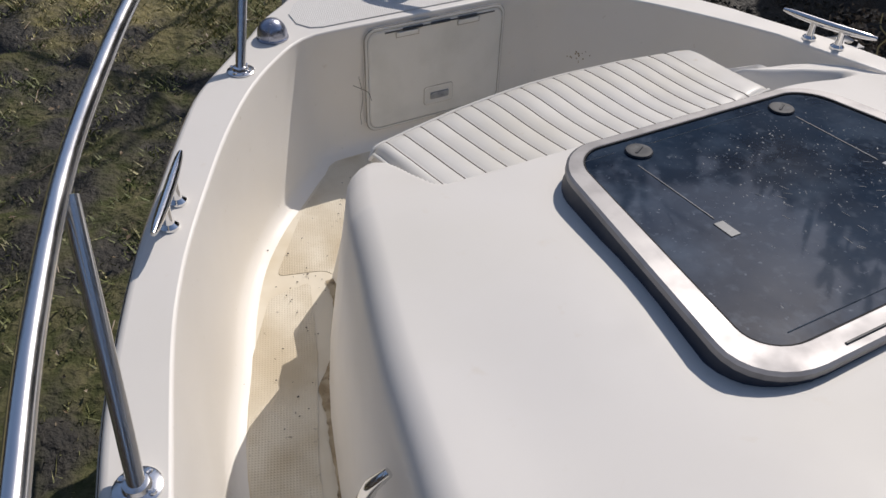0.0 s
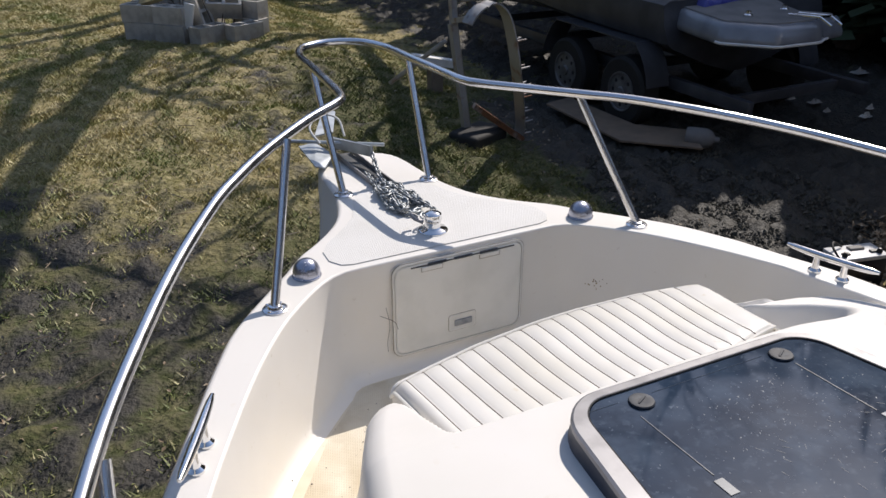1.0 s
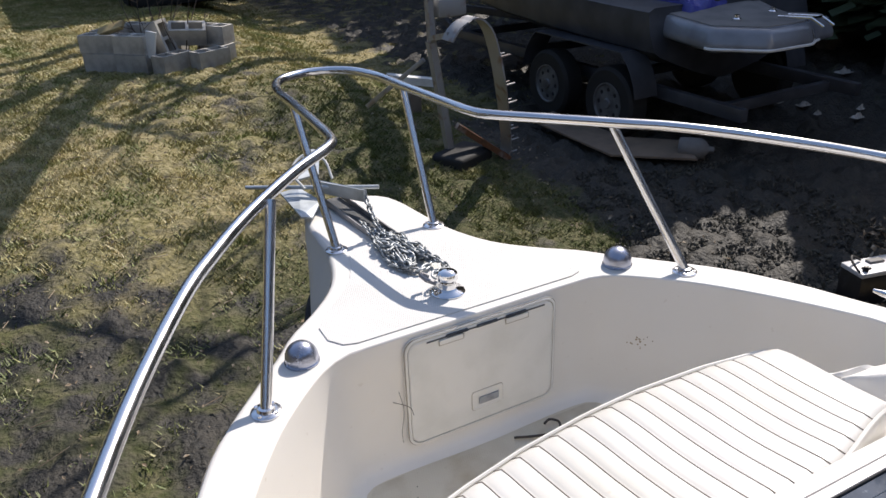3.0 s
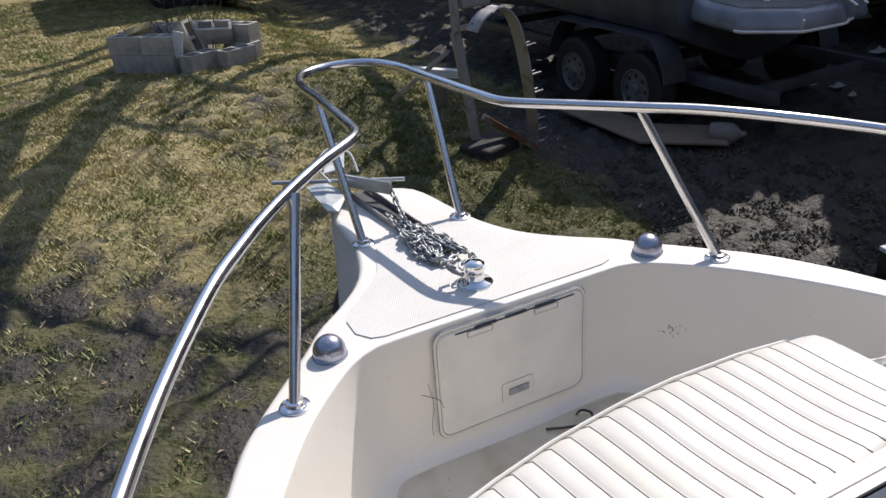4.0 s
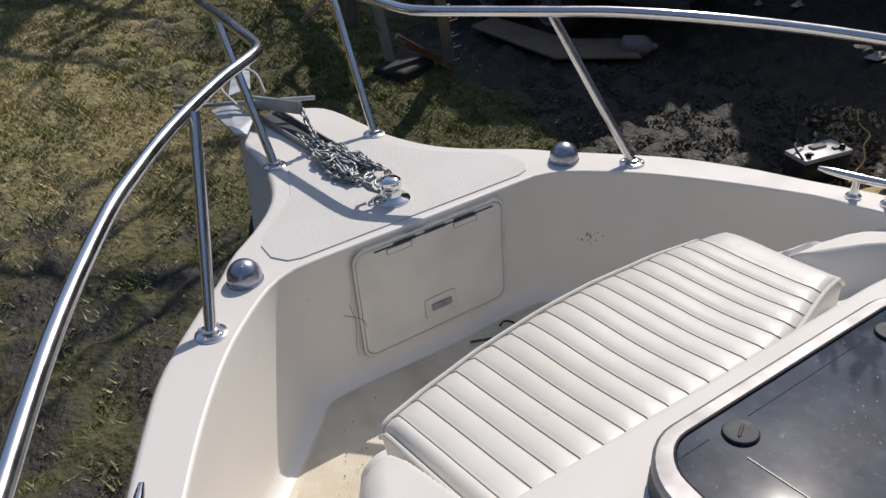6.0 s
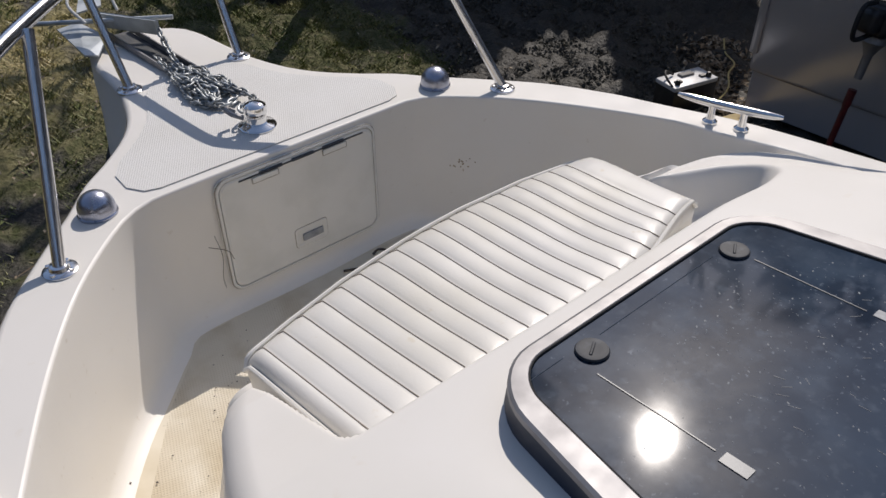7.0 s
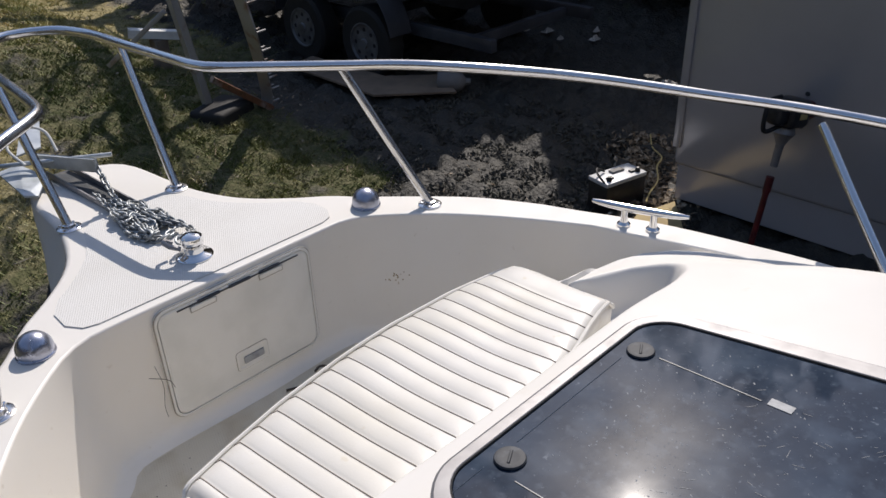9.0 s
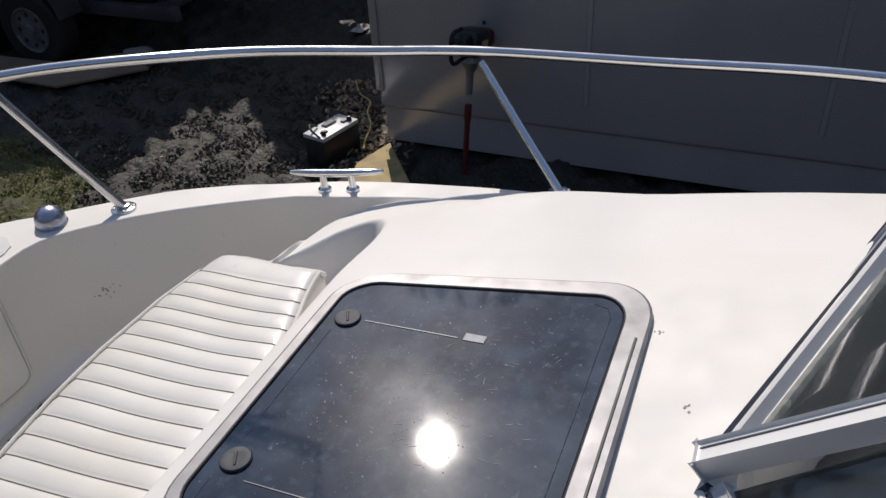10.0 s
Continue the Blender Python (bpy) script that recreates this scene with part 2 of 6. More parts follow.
GROUND = ground_material()
BLADE = mat("grass_blades", (0.33, 0.31, 0.11), 0.6, spec=0.5, var=[(0.9, (0.52, 0.43, 0.19), 0.44, 0.68, 5), (6, (0.74, 0.62, 0.38), 0.52, 0.70, 4), (2.2, (0.20, 0.24, 0.06), 0.50, 0.64, 5), (70, (0.19, 0.175, 0.065), 0.52, 0.66, 2)])
DAMPBLADE = mat("damp_grass_blades", (0.12, 0.15, 0.04), 0.6, spec=0.4, var=[(0.9, (0.22, 0.21, 0.075), 0.44, 0.68, 5), (6, (0.46, 0.40, 0.22), 0.55, 0.70, 4), (70, (0.07, 0.085, 0.03), 0.5, 0.65, 2)])
LEAFLITTER = mat("dry_leaves", (0.2, 0.145, 0.09), 0.85, var=[(30, (0.4, 0.34, 0.26), 0.45, 0.65, 4)])
CONCRETE = mat("concrete_block", (0.50, 0.475, 0.43), 0.9, var=[(8, (0.30, 0.28, 0.25), 0.4, 0.7, 6), (50, (0.4, 0.38, 0.34), 0.55, 0.8, 3)], bump=[(90, 0.5, 0.004)], rand=0.2)
RUST = mat("rusty_steel", (0.2, 0.085, 0.04), 0.75, 0.2, var=[(6, (0.32, 0.28, 0.25), 0.45, 0.6, 6), (30, (0.08, 0.045, 0.03), 0.5, 0.75, 5)], bump=[(80, 0.4, 0.003)])
GREYSTEEL = mat("weathered_steel", (0.36, 0.355, 0.35), 0.6, 0.3, var=[(7, (0.22, 0.13, 0.085), 0.56, 0.72, 6)], bump=[(60, 0.3, 0.003)])
WOOD = mat("grey_timber", (0.2, 0.16, 0.12), 0.85, var=[(4, (0.11, 0.085, 0.065), 0.4, 0.7, 6)], bump=[(60, 0.4, 0.004)])
BARK = mat("bark", (0.12, 0.09, 0.07), 0.9, var=[(10, (0.06, 0.045, 0.035), 0.4, 0.7, 6)], bump=[(25, 0.8, 0.02)])
YELLOWWOOD = mat("raw_pine", (0.42, 0.32, 0.15), 0.8, var=[(10, (0.3, 0.22, 0.1), 0.4, 0.7, 5)])
WHITEPAINT = mat("white_paint", (0.7, 0.7, 0.68), 0.5, var=[(6, (0.5, 0.48, 0.44), 0.5, 0.8, 5)])
CARD = mat("brown_board", (0.22, 0.16, 0.11), 0.85, var=[(5, (0.15, 0.11, 0.08), 0.4, 0.7, 5)])
GREYHULL = mat("grey_hull", (0.22, 0.235, 0.26), 0.25, 0.1, var=[(3, (0.13, 0.14, 0.16), 0.4, 0.7, 4)], coat=0.3)
CHARCOAL = mat("charcoal_hull", (0.045, 0.048, 0.056), 0.35, var=[(4, (0.075, 0.08, 0.09), 0.4, 0.7, 4)], spec=0.3)
BLUETARP = mat("blue_cover", (0.07, 0.08, 0.36), 0.4, var=[(6, (0.04, 0.045, 0.22), 0.4, 0.7, 5)], bump=[(7, 0.6, 0.05)])
TYRE = mat("tyre", (0.014, 0.014, 0.014), 0.75, bump=[(60, 0.3, 0.005)])
RIM = mat("steel_rim", (0.15, 0.155, 0.16), 0.45, 0.2, var=[(12, (0.08, 0.08, 0.08), 0.42, 0.7, 4)])
TAUPE = mat("glossy_taupe_panel", (0.46, 0.445, 0.45), 0.2, 0.2, var=[(1.2, (0.38, 0.37, 0.375), 0.4, 0.7, 4)], bump=[(3, 0.02, 0.02)], coat=0.3, spec=0.6)
BATTBLACK = mat("battery_case", (0.015, 0.015, 0.017), 0.4, var=[(20, (0.04, 0.04, 0.04), 0.5, 0.8, 4)])
BATTGREY = mat("battery_top", (0.6, 0.6, 0.6), 0.4, var=[(25, (0.4, 0.4, 0.4), 0.5, 0.8, 4)])
REDPAINT = mat("red_paint", (0.09, 0.014, 0.016), 0.4, var=[(14, (0.2, 0.02, 0.02), 0.5, 0.8, 4)])
YELLOW = mat("yellow_plastic", (0.48, 0.38, 0.16), 0.6)
NEEDLES = mat("evergreen", (0.03, 0.05, 0.022), 0.8, var=[(3, (0.05, 0.07, 0.03), 0.4, 0.7, 4)])
SPLASH = mat("dried_splash", (0.12, 0.14, 0.165), 0.5, var=[(200, (0.22, 0.24, 0.26), 0.5, 0.7, 2)])
FADED = mat("faded_paper", (0.06, 0.08, 0.105), 0.4, var=[(90, (0.12, 0.14, 0.16), 0.52, 0.78, 4), (35, (0.03, 0.045, 0.065), 0.48, 0.68, 4)])
TINT = mat("label_paper", (0.34, 0.35, 0.36), 0.6, var=[(60, (0.2, 0.21, 0.22), 0.5, 0.75, 4)])
from mathutils.bvhtree import BVHTree


# ---- mesh helpers ----
def smooth_all(bm, on=True):
    for f in bm.faces:
        f.smooth = on


def thing(name, label, category, group="", kind="", at=(0, 0, 0)):
    ob = new(name)
    ob.location = at
    ob.empty_display_size = 0.1
    return tagged(ob, label, category, group, kind)


def mesh_from(name, bm, material, smooth=True):
    bmesh.ops.recalc_face_normals(bm, faces=bm.faces)
    smooth_all(bm, smooth)
    me = bpy.data.meshes.new(name)
    bm.to_mesh(me)
    bm.free()
    me.materials.append(material)
    return me


def part(name, bm, material, parent, label="", smooth=True, angle=40, level=False):
    """Links a bmesh, in the place's own coordinates, as one mesh under a thing or a part (or at top level)."""
    me = mesh_from(name, bm, material, smooth)
    if smooth:
        me.set_sharp_from_angle(angle=radians(angle))
    if level:
        for p in me.polygons:
            p.use_smooth = p.normal.z < 0.999
    ob = new(name, me)
    if parent:
        ob.parent = parent
        spot, up = Vector(), parent
        while up:
            spot += up.location
            up = up.parent
        ob.location = -spot
    if label:
        ob["label"] = label
    return ob


def share(name, me, m, parent):
    """A piece on shared mesh data, at the pose m in the place's coordinates."""
    ob = new(name, me)
    if parent:
        ob.parent = parent
        spot, up = Vector(), parent
        while up:
            spot += up.location
            up = up.parent
        m = Matrix.Translation(-spot) @ m
    ob.matrix_basis = m
    return ob


def spline(points, n):
    """n points evenly along a Catmull-Rom curve through the given ones."""
    p = [np.array(q, float) for q in points]
    p = [2 * p[0] - p[1]] + p + [2 * p[-1] - p[-2]]
    out = []
    for i in range(1, len(p) - 2):
        a, b, c, d = p[i - 1 : i + 3]
        for k in range(24):
            t = k / 24
            out.append(0.5 * (2 * b + (c - a) * t + (2 * a - 5 * b + 4 * c - d) * t * t + (3 * b - a - 3 * c + d) * t**3))
    out.append(p[-2])
    out = np.array(out)
    run = np.r_[0, np.cumsum(np.linalg.norm(np.diff(out, axis=0), axis=1))]
    s = np.linspace(0, run[-1], n)
    return np.stack([np.interp(s, run, out[:, k]) for k in range(out.shape[1])], 1)


def mirror_x(points):
    """A port half, from aft to the centre line, carried on round the starboard side."""
    other = points[::-1].copy()
    other[:, 0] *= -1
    return np.concatenate([points, other[1:]])


def loft(bm, rings, closed=False, cap=False):
    """Faces between rows of points."""
    vs = [[bm.verts.new(tuple(p)) for p in r] for r in rings]
    for a, b in zip(vs, vs[1:]):
        n = len(a)
        for i in range(n if closed else n - 1):
            j = (i + 1) % n
            bm.faces.new((a[i], a[j], b[j], b[i]))
    if cap:
        bm.faces.new(vs[0])
        bm.faces.new(vs[-1][::-1])
    return vs


def tube(bm, path, r, sides=14, cap=True):
    """A round bar along a path; r is one radius or one per point."""
    path = [Vector(p) for p in path]
    rr = [r] * len(path) if isinstance(r, (int, float)) else list(r)
    tang = [(path[min(i + 1, len(path) - 1)] - path[max(i - 1, 0)]).normalized() for i in range(len(path))]
    ref = Vector((0, 0, 1)) if abs(tang[0].z) < 0.9 else Vector((1, 0, 0))
    u = (ref - tang[0] * ref.dot(tang[0])).normalized()
    rings = []
    for p, t, q in zip(path, tang, rr):
        u = (u - t * u.dot(t)).normalized()
        v = t.cross(u)
        rings.append([p + q * (math.cos(a) * u + math.sin(a) * v) for a in (2 * math.pi * k / sides for k in range(sides))])
    loft(bm, rings, closed=True, cap=cap)


def turned(bm, profile, m=Matrix(), sides=24):
    """A body of revolution: profile of (radius, height), about z, then set by m."""
    rings = [[m @ Vector((max(r, 1e-4) * math.cos(a), max(r, 1e-4) * math.sin(a), z)) for a in (2 * math.pi * k / sides for k in range(sides))] for r, z in profile]
    loft(bm, rings, closed=True, cap=True)


def box(bm, size, m=Matrix(), bevel=0.0, seg=2):
    made = bmesh.ops.create_cube(bm, size=1.0)["verts"]
    for v in made:
        v.co = m @ Vector((v.co.x * size[0], v.co.y * size[1], v.co.z * size[2]))
    if bevel:
        edges = list({e for v in made for e in v.link_edges})
        bmesh.ops.bevel(bm, geom=edges, offset=bevel, segments=seg, profile=0.5, affect="EDGES")


def slab(bm, outline, z0, z1, bevel=0.0, seg=3):
    """An upright prism over a plan outline, its upper edge rounded."""
    lo = [bm.verts.new((x, y, z0)) for x, y in outline]
    hi = [bm.verts.new((x, y, z1)) for x, y in outline]
    n = len(lo)
    for i in range(n):
        bm.faces.new((lo[i], lo[(i + 1) % n], hi[(i + 1) % n], hi[i]))
    bm.faces.new(lo[::-1])
    top = bm.faces.new(hi)
    if bevel:
        bmesh.ops.bevel(bm, geom=list(top.edges), offset=bevel, segments=seg, profile=0.5, affect="EDGES")


def round_rect(x0, y0, x1, y1, r, n=6):
    out = []
    for cx, cy, a0 in ((x1 - r, y1 - r, 0), (x0 + r, y1 - r, 90), (x0 + r, y0 + r, 180), (x1 - r, y0 + r, 270)):
        for k in range(n + 1):
            a = radians(a0 + 90 * k / n)
            out.append((cx + r * math.cos(a), cy + r * math.sin(a)))
    return out


def rounded_poly(points, r, n=5):
    """A plan outline with each corner rounded."""
    out, k = [], len(points)
    for i in range(k):
        p, a, b = (Vector(points[j % k]) for j in (i, i - 1, i + 1))
        da, db = (a - p), (b - p)
        q = min(r, da.length * 0.45, db.length * 0.45)
        s, e = p + da.normalized() * q, p + db.normalized() * q
        for j in range(n + 1):
            t = j / n
            out.append(tuple((1 - t) ** 2 * s + 2 * t * (1 - t) * p + t * t * e))
    return out


def smoothstep(a, b, x):
    t = min(1.0, max(0.0, (x - a) / (b - a)))
    return t * t * (3 - 2 * t)


def inset(line, d):
    """A plan line moved d to its own left."""
    t = np.gradient(line[:, :2], axis=0)
    t /= np.linalg.norm(t, axis=1)[:, None]
    out = line.copy()
    out[:, 0] += -t[:, 1] * d
    out[:, 1] += t[:, 0] * d
    return out


# ---- the boat: hull, deck, well ----
DECK, FLOOR = 1.40, 1.05
OUTER_PORT = [(-1.30, -0.9), (-1.22, 0), (-1.13, 0.5), (-1.05, 0.85), (-0.985, 1.14), (-0.935, 1.3), (-0.868, 1.48), (-0.79, 1.65), (-0.699, 1.838),
              (-0.632, 1.957), (-0.52, 2.092), (-0.45, 2.17), (-0.395, 2.24), (-0.323, 2.305), (-0.25, 2.385), (-0.205, 2.465), (-0.17, 2.58), (-0.156, 2.70),
              (-0.143, 2.82), (-0.118, 2.885), (-0.06, 2.925), (0, 2.932)]
INNER_PORT = [(-1.19, -0.9), (-1.12, 0), (-1.04, 0.5), (-0.975, 0.85), (-0.91, 1.12), (-0.862, 1.295), (-0.82, 1.41), (-0.78, 1.50), (-0.73, 1.60), (-0.67, 1.715),
              (-0.615, 1.81), (-0.55, 1.908), (-0.487, 1.985), (-0.402, 2.068), (-0.345, 2.102), (-0.28, 2.11), (0, 2.11)]
BOTTOM_PORT = [(-1.12, -0.9), (-1.06, 0), (-0.98, 0.5), (-0.92, 0.85), (-0.872, 1.137), (-0.835, 1.30), (-0.762, 1.48), (-0.70, 1.64), (-0.63, 1.775),
               (-0.545, 1.885), (-0.475, 1.955), (-0.375, 2.055), (-0.295, 2.112), (0, 2.108)]


def ease_starboard(line, ys, give):
    """The starboard side, a little narrower aft than the port one."""
    out = line.copy()
    star = out[:, 0] > 0
    out[star, 0] -= np.interp(out[star, 1], ys, give)
    return out


outer = ease_starboard(inset(mirror_x(spline(OUTER_PORT, 110)), 0.011), [0, 1.03, 1.144, 1.283, 1.423, 1.564, 1.7, 1.8], [0.11, 0.10, 0.085, 0.065, 0.042, 0.02, 0.012, 0])
WELL_GIVE = ([0, 1.1, 1.3, 1.45, 1.52, 1.62], [0.09, 0.07, 0.052, 0.036, 0.026, 0])
inner = ease_starboard(inset(mirror_x(spline(INNER_PORT, 90)), -0.002), *WELL_GIVE)
half_o = outer[: len(outer) // 2 + 1]


def beam(y):
    """Half the deck's width at y."""
    return float(np.interp(y, half_o[:, 1], -half_o[:, 0]))


boat = thing("walkaround_boat", "white motorboat with a bow well and dark blue hull", "boat")


def build_hull():
    """White topsides over a dark blue hull, flared to a keel."""
    def ring(z, wide, aft):
        r = outer.copy()
        r[:, 0] *= wide
        swell = np.array([smoothstep(2.12, 2.42, y) * (1 - smoothstep(2.62, 2.95, y)) for y in r[:, 1]])
        r[:, 0] += np.sign(r[:, 0]) * swell * 0.085 * min(1.0, max(0.0, (1.385 - z) / 0.2))
        pul = np.clip((r[:, 1] - 2.3) / 0.6, 0, 1)
        r[:, 1] -= aft * np.clip((r[:, 1] + 0.9) / 3.8, 0, 1) + 0.25 * aft * pul
        return [(x, y, z) for x, y in r]
    white = bmesh.new()
    loft(white, [ring(1.392, 1.0, 0.0), ring(1.384, 1.004, -0.002), ring(1.34, 1.0, 0.0), ring(1.25, 0.985, 0.03), ring(1.17, 0.965, 0.06)])
    part("topside", white, GEL, boat, "white gelcoat topside")
    blue = bmesh.new()
    loft(blue, [ring(1.172, 0.972, 0.055), ring(1.162, 0.974, 0.055), ring(1.0, 0.93, 0.13), ring(0.75, 0.85, 0.3), ring(0.55, 0.6, 0.5), ring(0.42, 0.05, 0.8)])
    part("hull", blue, BLUEHULL, boat, "glossy dark blue hull")
    rail = bmesh.new()
    path = [(x * 0.985 + (0.08 if x > 0 else -0.08) * smoothstep(2.12, 2.42, y) * (1 - smoothstep(2.62, 2.95, y)), y - 0.05, 1.168) for x, y in outer]
    tube(rail, path, 0.014, 8)
    part("rub_rail", rail, RUBBER, boat, "dark rubber rub rail")


def build_deck():
    from mathutils.geometry import delaunay_2d_cdt
    bm = bmesh.new()
    r = 0.014
    rim, lip = inset(outer, -r), inset(inner, 0.006)
    pts = [Vector((x, y)) for x, y in rim] + [Vector((x, y)) for x, y in lip]
    n, k = len(rim), len(lip)
    faces = [list(range(n)) + list(range(n + k - 1, n - 1, -1))]
    verts, _, tris, *_ = delaunay_2d_cdt(pts, [], faces, 1, 1e-6)
    vs = [bm.verts.new((v.x, v.y, DECK)) for v in verts]
    for t in tris:
        bm.faces.new([vs[i] for i in t])
    rows = []
    for a in (90, 70, 45, 20, 0):
        line = inset(outer, -r * (1 - math.cos(radians(a))))
        rows.append([(x, y, DECK - r + r * math.sin(radians(a))) for x, y in line])
    loft(bm, rows)
    bmesh.ops.remove_doubles(bm, verts=bm.verts, dist=0.0006)
    part("deck", bm, GEL, boat, "white gelcoat foredeck and side decks", level=True)


LINER_PART = []


def build_liner():
    bm = bmesh.new()
    top, low = inner, ease_starboard(mirror_x(spline(BOTTOM_PORT, 90)), *WELL_GIVE)
    rows = []
    for a in (0, 25, 50, 75, 90):
        line = inset(top, 0.006 * (1 - math.sin(radians(a))))
        rows.append([(x, y, DECK - 0.006 * (1 - math.cos(radians(a)))) for x, y in line])
    for f in (0.12, 0.3, 0.5, 0.7, 0.86):
        mid = top * (1 - f) + low * f
        rows.append([(x, y, DECK - 0.006 + (FLOOR + 0.02 - DECK + 0.006) * f) for x, y in mid])
    for a in (0, 30, 60, 90):
        line = inset(low, -0.035 * (1 - math.cos(radians(a))))
        rows.append([(x, y, FLOOR + 0.035 - 0.035 * math.sin(radians(a))) for x, y in line])
    loft(bm, rows)
    LINER_PART.append(part("liner", bm, LINER, boat, "cream moulded inner liner of the bow well", angle=70))
    fl = bmesh.new()
    edge = inset(low, -0.03)
    fl.faces.new([fl.verts.new((x, y, FLOOR)) for x, y in edge])
    part("well_floor", fl, FLOORGEL, boat, "stained cream floor of the well and side walkway", smooth=False)


def build_nonskid():
    bm = bmesh.new()
    left = [(-0.288, 2.133), (-0.318, 2.143), (-0.340, 2.178), (-0.338, 2.235)]
    ys = [2.28, 2.31, 2.36, 2.42, 2.48, 2.54, 2.58]
    side = [(-(beam(y) - 0.055), y) for y in ys]
    side[-1] = (-0.085, 2.60)
    port = left + side
    outline = port + [(-x, y) for x, y in port[::-1]]
    slab(bm, outline, DECK - 0.002, DECK + 0.003)
    part("nonskid_pad", bm, NONSKID, boat, "white studded nonskid foredeck panel", smooth=False)
    bm = bmesh.new()
    slab(bm, rounded_poly([(-0.30, 2.075), (-0.455, 1.915), (-0.595, 1.715), (-0.49, 1.685), (-0.45, 1.60), (0.45, 1.60), (0.47, 1.90), (0.31, 2.07)], 0.02), FLOOR - 0.002, FLOOR + 0.0012)
    part("nonskid_pad", bm, NONSKID_DIRTY, boat, "cream studded well floor panel with grit", smooth=False)
    bm = bmesh.new()
    slab(bm, rounded_poly([(-0.632, 1.655), (-0.535, 1.665), (-0.60, 1.46), (-0.695, 1.22), (-0.78, 0.9), (-0.82, 0.3), (-0.95, 0.3), (-0.885, 0.9), (-0.80, 1.30), (-0.73, 1.49)], 0.02),
         FLOOR - 0.002, FLOOR + 0.0012)
    part("nonskid_pad", bm, NONSKID_DIRTY, boat, "cream studded walkway panel, grubby", smooth=False)


build_hull()
build_deck()
build_liner()
build_nonskid()


def build_dirt():
    """A ragged brown stain along the foot of the cabin side."""
    rnd = random.Random(12)
    bm = bmesh.new()
    a, b = [], []
    for k in range(120):
        y = 0.4 + 1.25 * k / 119
        x = float(np.interp(y, [0.4, 0.79, 1.0, 1.2, 1.38, 1.49, 1.65], [-0.845, -0.775, -0.725, -0.664, -0.612, -0.52, -0.49]))
        a.append(bm.verts.new((x + 0.02, y, FLOOR + 0.0030)))
        b.append(bm.verts.new((x - 0.006 - 0.012 * (0.5 + noise.noise(Vector((y * 9, 3.1, 0)))) - rnd.uniform(0, 0.004), y, FLOOR + 0.0030)))
    for k in range(119):
        bm.faces.new((a[k], a[k + 1], b[k + 1], b[k]))
    part("dirt_stain", bm, DIRT, boat, "brown dirt stain along the walkway", smooth=False)
    bm = bmesh.new()
    me = LINER_PART[0].data
    shift = LINER_PART[0].matrix_world.translation
    wall = BVHTree.FromPolygons([v.co + shift for v in me.vertices], [list(f.vertices) for f in me.polygons])
    for _ in range(20):
        a, q = rnd.uniform(0, 6.28), abs(rnd.gauss(0, 0.013))
        x, z = q * math.cos(a) * 1.2, 1.222 + q * math.sin(a)
        r = rnd.uniform(0.0009, 0.0026)
        p, n = wall.find_nearest(Vector((0.44 + x * 0.6, 2.037 - x * 0.85, z)))[:2]
        n = n if n.y < 0 else -n
        m = Matrix.Translation(p) @ n.to_track_quat("Z", "Y").to_matrix().to_4x4()
        turned(bm, [(r, -0.001), (r, 0.0008), (0, 0.001)], m, 7)
    part("dirt_stain", bm, DIRT, boat, "scattered dark grime specks on the liner", smooth=False)



DIRT = mat("brown_dirt", (0.3, 0.23, 0.14), 0.9, var=[(25, (0.5, 0.42, 0.3), 0.4, 0.65, 5), (60, (0.14, 0.1, 0.06), 0.55, 0.75, 4)])
build_dirt()

# ---- the cabin top with its seat recess ----
EDGE = [(-0.9, -0.86), (0.0, -0.83), (0.5, -0.775), (0.79, -0.722), (1.004, -0.673), (1.10, -0.645), (1.204, -0.614), (1.30, -0.585), (1.38, -0.555), (1.44, -0.529), (1.49, -0.507),
        (1.53, -0.485), (1.555, -0.458), (1.572, -0.44), (1.66, -0.435)]
EDGE_S = [(-0.9, 1.05), (0.0, 1.03), (0.5, 0.965), (0.85, 0.905), (1.12, 0.865), (1.26, 0.832), (1.36, 0.795), (1.42, 0.755), (1.46, 0.705), (1.485, 0.645), (1.505, 0.555), (1.515, 0.485), (1.53, 0.47), (1.66, 0.465)]


def side_edge(y, line):
    return float(np.interp(y, [e[0] for e in line], [e[1] for e in line]))


